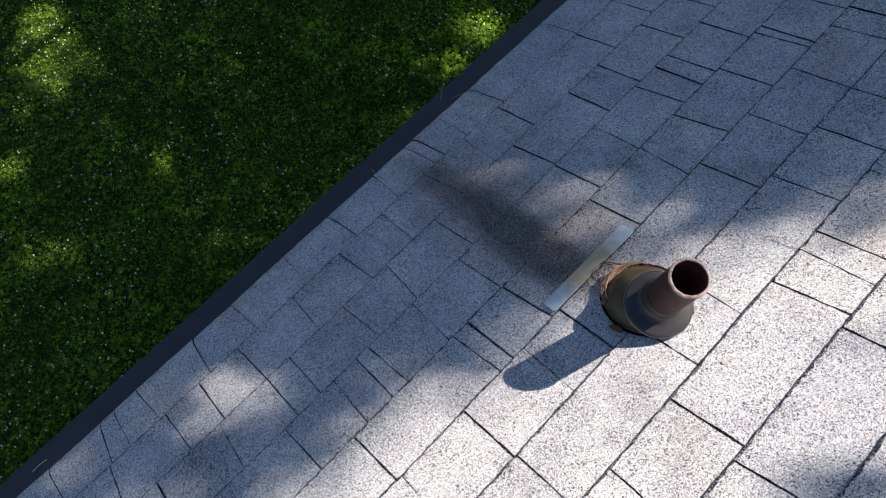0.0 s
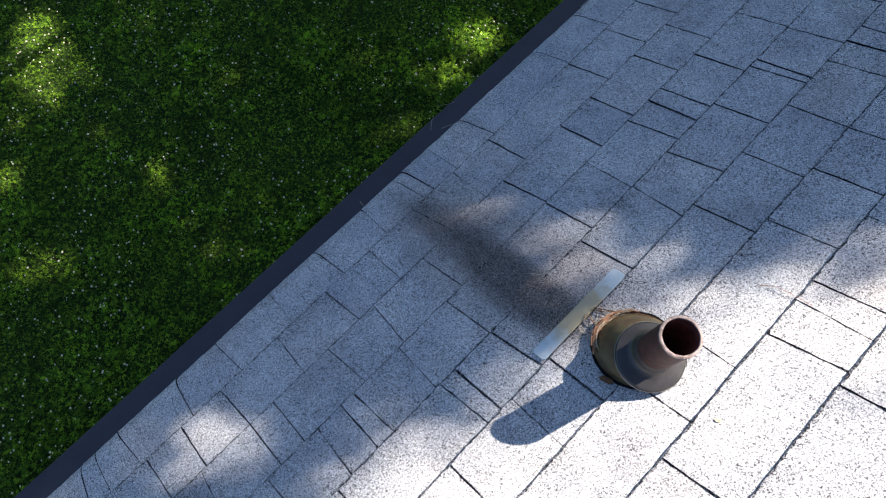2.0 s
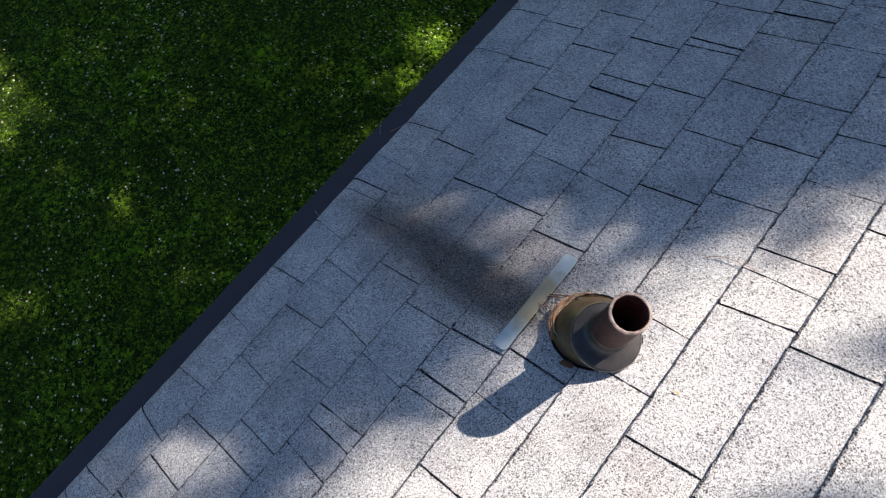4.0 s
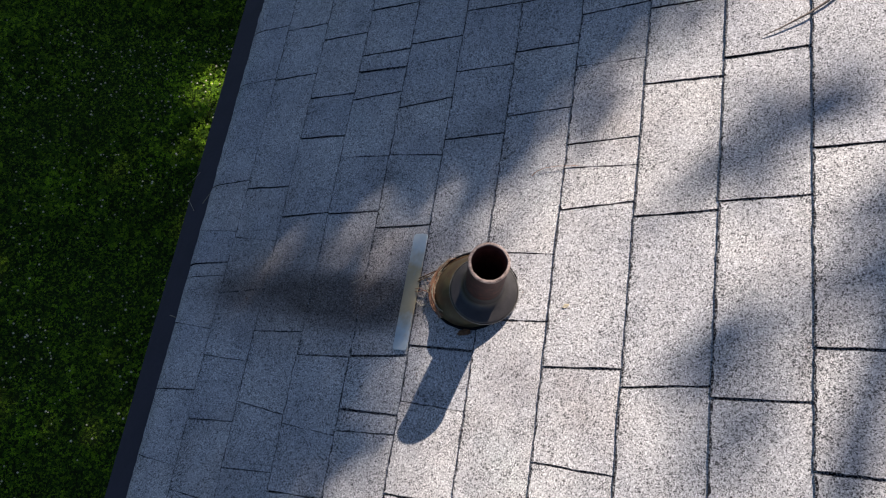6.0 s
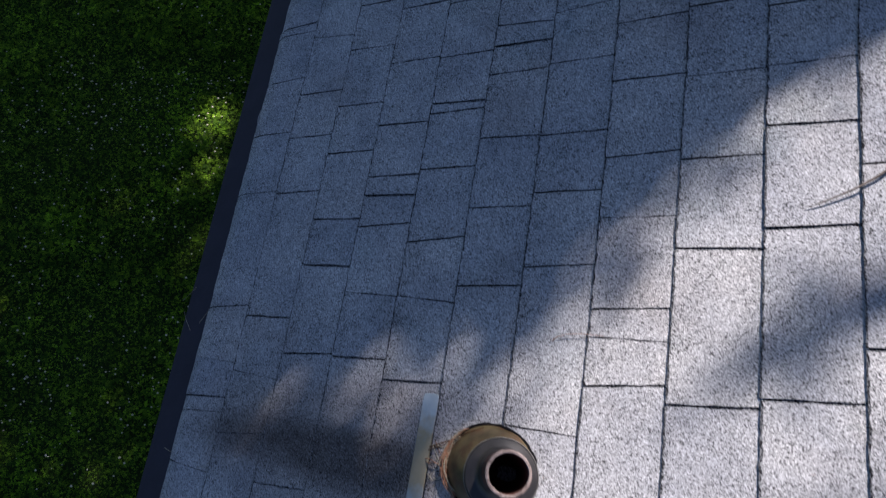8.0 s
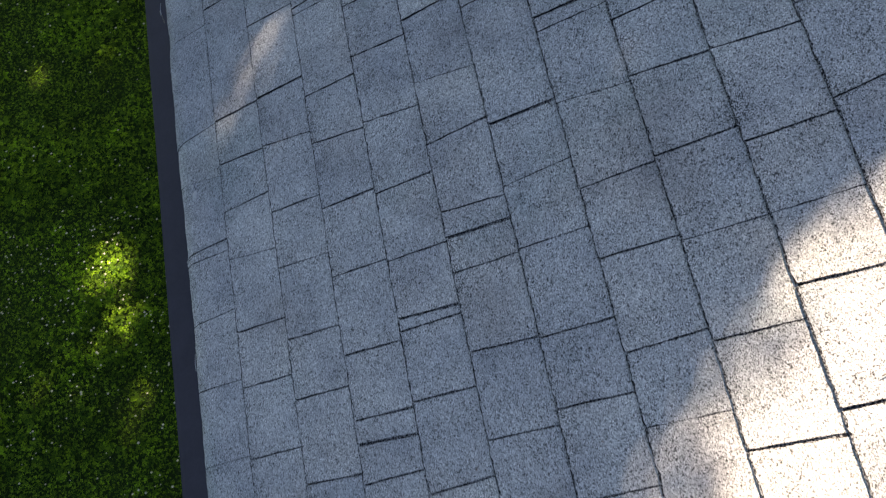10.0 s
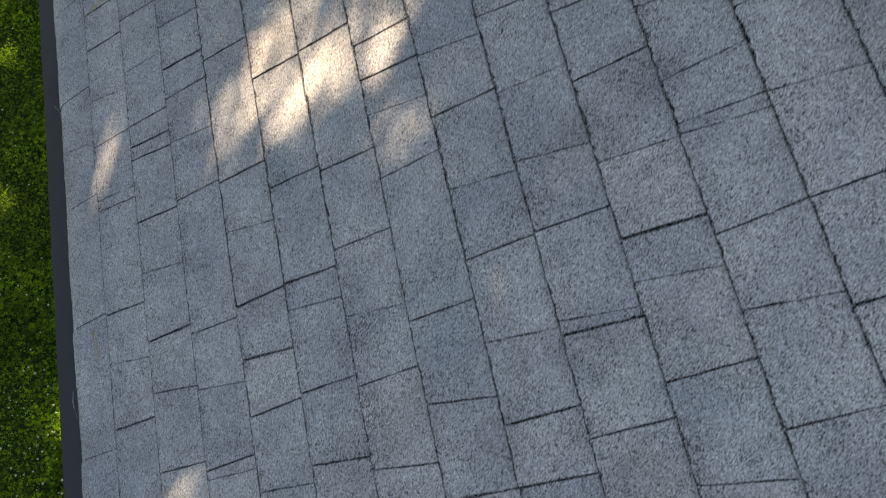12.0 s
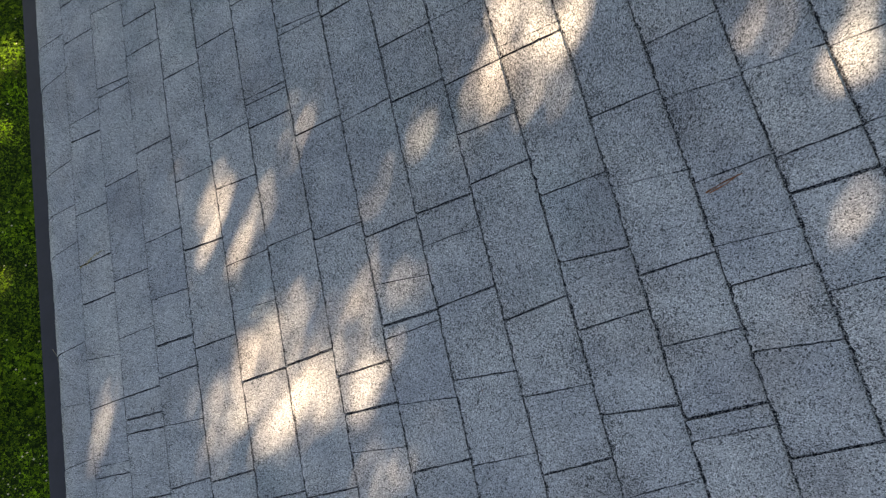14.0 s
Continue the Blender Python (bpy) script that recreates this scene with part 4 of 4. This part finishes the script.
def tab_shape(v0, v1, left, right):
    """One tab between two joints (u, gap, skew): thick at its lower edge, a worn lip round three sides, edges nibbled."""
    j = lambda s=0.0010: tab_random.uniform(-s, s)
    lift, tilt, end = 0.0038 + max(0, j(0.0014)), j(0.0018), v1 + 0.004
    a, b = left[0] - left[2] / 2 + left[1] / 2, right[0] - right[2] / 2 - right[1] / 2
    n = max(3, min(34, int((b - a) / 0.009)))
    lip = 0.0026 if v0 < -0.45 else 0.0032 if a < 1.7 else 0.0048
    side = min(0.0010, (b - a) / 4)
    sway = tab_random.uniform(0, 9)
    outer = [(v0 + tilt * (i / n - 0.5) + 0.0008 * noise.noise((sway, (a + (b - a) * i / n) * 20, v0)) + j(0.0010), a + (b - a) * i / n, lift - 0.0006) for i in range(n + 1)]
    rise = [(v0 + (end - v0) * s, lift * (1 - s) - 0.0006 * (1 - s) - 0.0004 * s) for s in (0.12, 0.25, 0.37, 0.5, 0.62, 0.75, 0.87, 1.0)]
    for v, z in rise:
        outer.append((v, b + right[2] * (v - v0) / E + j(0.0009), z))
    for v, z in rise[::-1]:
        outer.append((v, a + left[2] * (v - v0) / E + j(0.0009), z))
    m, r = len(outer), len(rise)
    inner = []
    for i, (v, u, z) in enumerate(outer):
        low, at_b, at_a = i <= n, n <= i <= n + r, i == 0 or i >= n + r + 1
        inner.append((v + (lip + j(0.6 * lip) if low else 0), u + (side if at_a else -side if at_b else 0) + j(0.0004), z + 0.0004))
    foot_ = [(v, u, -0.0029) for v, u, _ in outer]
    faces = [tuple(range(m))] + [(m + i, m + (i + 1) % m, (i + 1) % m, i) for i in range(m)] + [(2 * m + i, 2 * m + (i + 1) % m, m + (i + 1) % m, m + i) for i in range(m)]
    return inner + outer + foot_, faces, [0] + [1] * m + [2] * m


def eave_tab_shape(v0, v1, left, right):
    """A tab of the lowest course, which sags over the drip edge along its last few centimetres."""
    j = lambda s=0.0010: tab_random.uniform(-s, s)
    lift, end, low = 0.0038 + max(0, j(0.0014)), v1 + 0.004, v0 - 0.010
    a, b = left[0] - left[2] / 2 + left[1] / 2, right[0] - right[2] / 2 - right[1] / 2
    n = max(2, min(20, int((b - a) / 0.015)))
    depth = 0.017 + j(0.002)
    tops, feet = [], []
    vs = (low, low + 0.003, low + 0.012, low + 0.024, low + 0.036, low + 0.05, end)
    for r, v in enumerate(vs):
        s = max(0, (v - v0) / (end - v0))
        sag = -depth * max(0, 1 - (v - low) / 0.05) ** 2
        for i in range(n + 1):
            f = i / n
            u = a + (b - a) * f + (left[2] * (1 - f) + right[2] * f) * (v - v0) / E + (j(0.0008) if i in (0, n) else 0)
            w = v + ((0.0042 * noise.noise((u * 6, 5.0, 0)) + 0.0022 * noise.noise((u * 19, 1.0, 0))) * max(0, 1 - r / 5)) + (j(0.0012) if r < 2 else 0)
            tops.append((w, u, lift * (1 - s) - 0.0004 + sag - (0.0007 if r == 0 else 0)))
            feet.append((w, u, -0.0029 + sag))
    m, c, rows = len(tops), n + 1, len(vs)
    faces, kinds = [], []
    for r in range(rows - 1):
        for i in range(n):
            faces.append((r * c + i, r * c + i + 1, (r + 1) * c + i + 1, (r + 1) * c + i)[::-1])
            kinds.append(1 if r == 0 else 0)
    ring = list(range(c)) + [r * c + n for r in range(1, rows)] + [(rows - 1) * c + i for i in range(n - 1, -1, -1)] + [r * c for r in range(rows - 2, 0, -1)]
    for p, q in zip(ring, ring[1:] + ring[:1]):
        faces.append((p, q, q + m, p + m))
        kinds.append(2)
    return tops + feet, faces, kinds


def tab(v0, v1, left, right, single):
    verts, faces, kinds = (eave_tab_shape if v0 < -0.99 else tab_shape)(v0, v1, left, right)
    if single:
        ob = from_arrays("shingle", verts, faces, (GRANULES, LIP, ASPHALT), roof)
        ob.data.polygons.foreach_set("material_index", kinds)
    else:
        k = len(rest_verts)
        rest_verts.extend(verts)
        rest_faces.extend(tuple(k + i for i in f) for f in faces)
        rest_kinds.extend(kinds)


def course(k, slots, butts, wide=()):
    """A course of tabs: open slots between tabs, tight butt joints and gaping ones, each (u in metres, skew in mm); regular tabs where nothing else is known."""
    joints = [(u, tab_random.uniform(0.0010, 0.0024) + (0.0006 if k == -7 else 0 if k > -4 else -0.0009 if u < -0.25 else 0.0002), s / 1000) for u, s in slots]
    joints += [(u, 0.0003, s / 1000) for u, s in butts] + [(u, tab_random.uniform(0.0034, 0.0048) * (1.2 if k == -7 else 0.42 if k <= -4 and u < -0.25 else 0.72 if u < 0.2 else 1), s / 1000) for u, s in wide]
    joints.sort()
    first, last = (joints[0][0], joints[-1][0]) if joints else (1.0, 1.0)
    known = bool(joints)
    u = first
    while u > Y0 + 0.4:
        u -= tab_random.choice((0.152, 0.305, 0.305, 0.17))
        joints.insert(0, (u, tab_random.choice((0.0002, 0.0020, 0.003)), tab_random.uniform(-0.004, 0.004)))
    u = last
    while u < Y1 - 0.4:
        u += tab_random.choice((0.152, 0.305, 0.305, 0.17))
        joints.append((u, tab_random.choice((0.0002, 0.0020, 0.003)), tab_random.uniform(-0.004, 0.004)))
    joints = [(Y0, 0.0, 0.0)] + joints + [(Y1, 0.0, 0.0)]
    for p, q in zip(joints, joints[1:]):
        if q[0] - p[0] > 0.004:
            tab(k * E, (k + 1) * E, p, q, known and p[0] >= first - 0.32 and q[0] <= last + 0.32)


course(-7, [(-1.330, 11), (-1.189, -15), (-1.142, -2), (-1.065, 18), (-0.900, -11), (-0.762, 12), (-0.591, -8), (-0.426, 8), (-0.268, -11), (-0.141, 7), (0.117, 11), (0.424, 5), (0.597, 0), (0.761, 9), (0.914, 0), (1.254, 18), (1.562, 6), (1.900, 11), (2.236, 10), (2.571, 10), (2.884, 18), (3.014, 2), (3.163, 15), (3.488, 18)],
       [(-0.017, -8), (0.934, 10), (1.122, -18), (1.736, -16), (1.978, 3), (2.404, -15), (2.712, -6)], [(-0.106, 6), (0.940, 7)])
course(-6, [(-1.209, -13), (-1.038, 6), (-0.649, -7), (-0.484, 9), (-0.341, -5), (0.418, 2), (0.575, 0), (0.705, -1), (1.013, 7), (1.136, -6), (1.608, 3), (1.894, -3), (2.179, -6), (2.375, 4), (2.684, -1), (2.806, 0), (2.968, -4), (3.288, -3), (3.589, -5)],
       [(-0.177, 14), (-0.044, -11), (0.879, -14), (1.761, -16), (2.210, -6), (2.509, -18)], [(-0.940, 0), (-0.818, 8), (0.095, -1), (1.264, 4), (3.219, -13)])
course(-5, [(-0.574, 10), (-0.442, -15), (-0.270, 5), (0.015, 8), (0.340, -2), (0.517, 0), (0.650, -2), (0.957, -4), (1.126, -17), (1.480, -1), (1.656, -14), (2.097, -4), (2.271, -9), (2.376, 1), (2.711, -3), (3.015, 2), (3.318, -6), (3.345, -17), (3.627, -18)],
       [(-0.959, -12), (-0.746, 0), (0.817, -5), (1.956, -15), (2.543, 0)], [(-0.813, 2), (0.223, -4), (1.267, 2), (1.790, 6), (2.310, -5)])
course(-4, [(-0.712, -7), (-0.602, 6), (-0.317, 5), (0.320, 6), (0.443, 0), (0.579, -1), (0.754, 0), (0.917, 0), (1.075, -15), (1.208, 1), (1.462, 10), (1.768, 1), (2.108, 4), (2.395, 3), (2.782, 0), (3.067, -1), (3.399, -2), (3.509, -6)],
       [(-0.472, -9), (0.157, -8), (1.438, -1), (1.630, -14), (2.262, -11), (2.610, -8)], [(-0.847, 9), (-0.642, -2), (0.015, 2), (0.393, -4), (2.480, -3)])
course(-3, [(-0.462, 8), (0.282, 11), (0.452, 0), (0.595, 2), (0.746, 0), (0.902, 1), (1.069, -16), (1.245, -8), (1.385, -6), (1.548, 11), (2.100, 4), (2.438, 2), (2.915, 0), (3.248, -6)],
       [(0.149, -11), (1.962, -18)], [(-0.751, 6), (-0.422, 1), (-0.308, 11), (-0.024, 5), (0.618, -6), (1.664, -7), (1.793, 9), (2.706, -9)])
course(-2, [(0.180, 4), (0.351, 0), (0.514, -4), (0.676, 0), (0.802, -10), (0.966, 9), (1.411, -9), (1.563, 5), (2.028, 1), (2.620, 0), (2.835, -8), (2.983, 3), (3.285, -1)],
       [(-0.396, -6), (1.103, -18), (1.734, -9), (2.491, -8)], [(-0.284, -3), (0.749, -3), (1.276, 4), (1.798, -3), (2.315, 1)])
course(-1, [(-0.560, 0), (-0.222, 2), (-0.088, -5), (0.222, 7), (0.378, 0), (0.508, 2), (0.681, 0), (1.236, 10), (1.374, -13), (1.544, 7), (1.830, 1), (2.012, 0), (2.626, 0), (2.959, -3), (3.028, -5), (3.046, -5)],
       [(0.816, 11), (1.677, -15)], [(0.948, -1), (2.321, 6)])
course(0, [(0.447, 6), (0.615, 0), (0.755, 3), (1.298, 0), (1.464, -18), (1.635, 4), (1.942, 9), (2.592, -1), (2.877, 0), (3.173, -6), (3.191, -17)],
       [(0.086, -2), (0.317, 0), (0.927, -15), (1.096, 0), (2.078, -15)], [(-0.302, 6), (0.004, 13), (0.141, 6), (1.128, -4), (2.168, -4), (2.258, 2)])
course(1, [(0.428, 0), (0.764, 2), (0.922, -12), (1.052, 1), (1.297, -1), (1.404, 3), (1.712, 5), (2.017, 2), (2.308, 6), (2.550, 2), (2.856, 6)],
       [(0.603, 0), (1.228, -15), (1.546, -10), (1.849, -14), (2.152, -16), (2.424, -18)], [(-0.322, 15), (-0.017, 8), (0.253, -2), (2.335, -2)])
course(2, [(0.733, 0), (0.909, -14), (1.044, 10), (1.352, 4), (1.716, 0), (2.171, -14), (2.340, 7)],
       [(0.603, 0), (1.214, -15), (1.543, -14), (1.848, -18), (2.002, -2), (2.478, 0)], [(-0.330, 7), (0.005, 6), (0.289, 4), (0.479, -4), (1.522, -5), (2.555, -2), (2.841, -2)])
course(3, [(0.397, 6), (0.760, 14), (1.070, 3), (1.410, 4), (1.962, 6), (2.106, -6), (2.272, 12), (2.575, 5), (2.691, -6), (2.822, 2)],
       [(0.926, -18), (1.243, -15), (1.568, -15), (1.792, -7)], [(-0.424, 2), (-0.243, 3), (0.092, 4), (1.650, -4)])
course(4, [(1.307, 6), (1.479, -13), (1.615, 11), (1.807, -2), (2.036, -13), (2.207, 3), (2.339, -13), (2.491, 1)],
       [(1.784, -11), (1.897, 12), (2.846, -4)], [(2.822, 1)])
course(5, [(1.622, 5), (2.133, -4), (2.273, 2), (2.609, 1)],
       [(1.796, -16), (1.964, 1), (2.446, -18)], [(2.002, 0)])
course(6, [(1.907, 0), (2.080, -15), (2.206, 0), (2.408, 5), (2.710, 5)],
       [(2.277, -10), (2.579, -14)], [])
course(7, [(2.152, 0), (2.402, 4)],
       [(2.571, -10)], [(2.329, -2)])
for k in range(8, 25):
    course(k, [], [])
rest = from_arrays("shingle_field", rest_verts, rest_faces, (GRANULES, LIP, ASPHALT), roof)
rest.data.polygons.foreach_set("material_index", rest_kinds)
tagged(rest, "pale grey granulated shingles higher up the slope", kind="stuff")
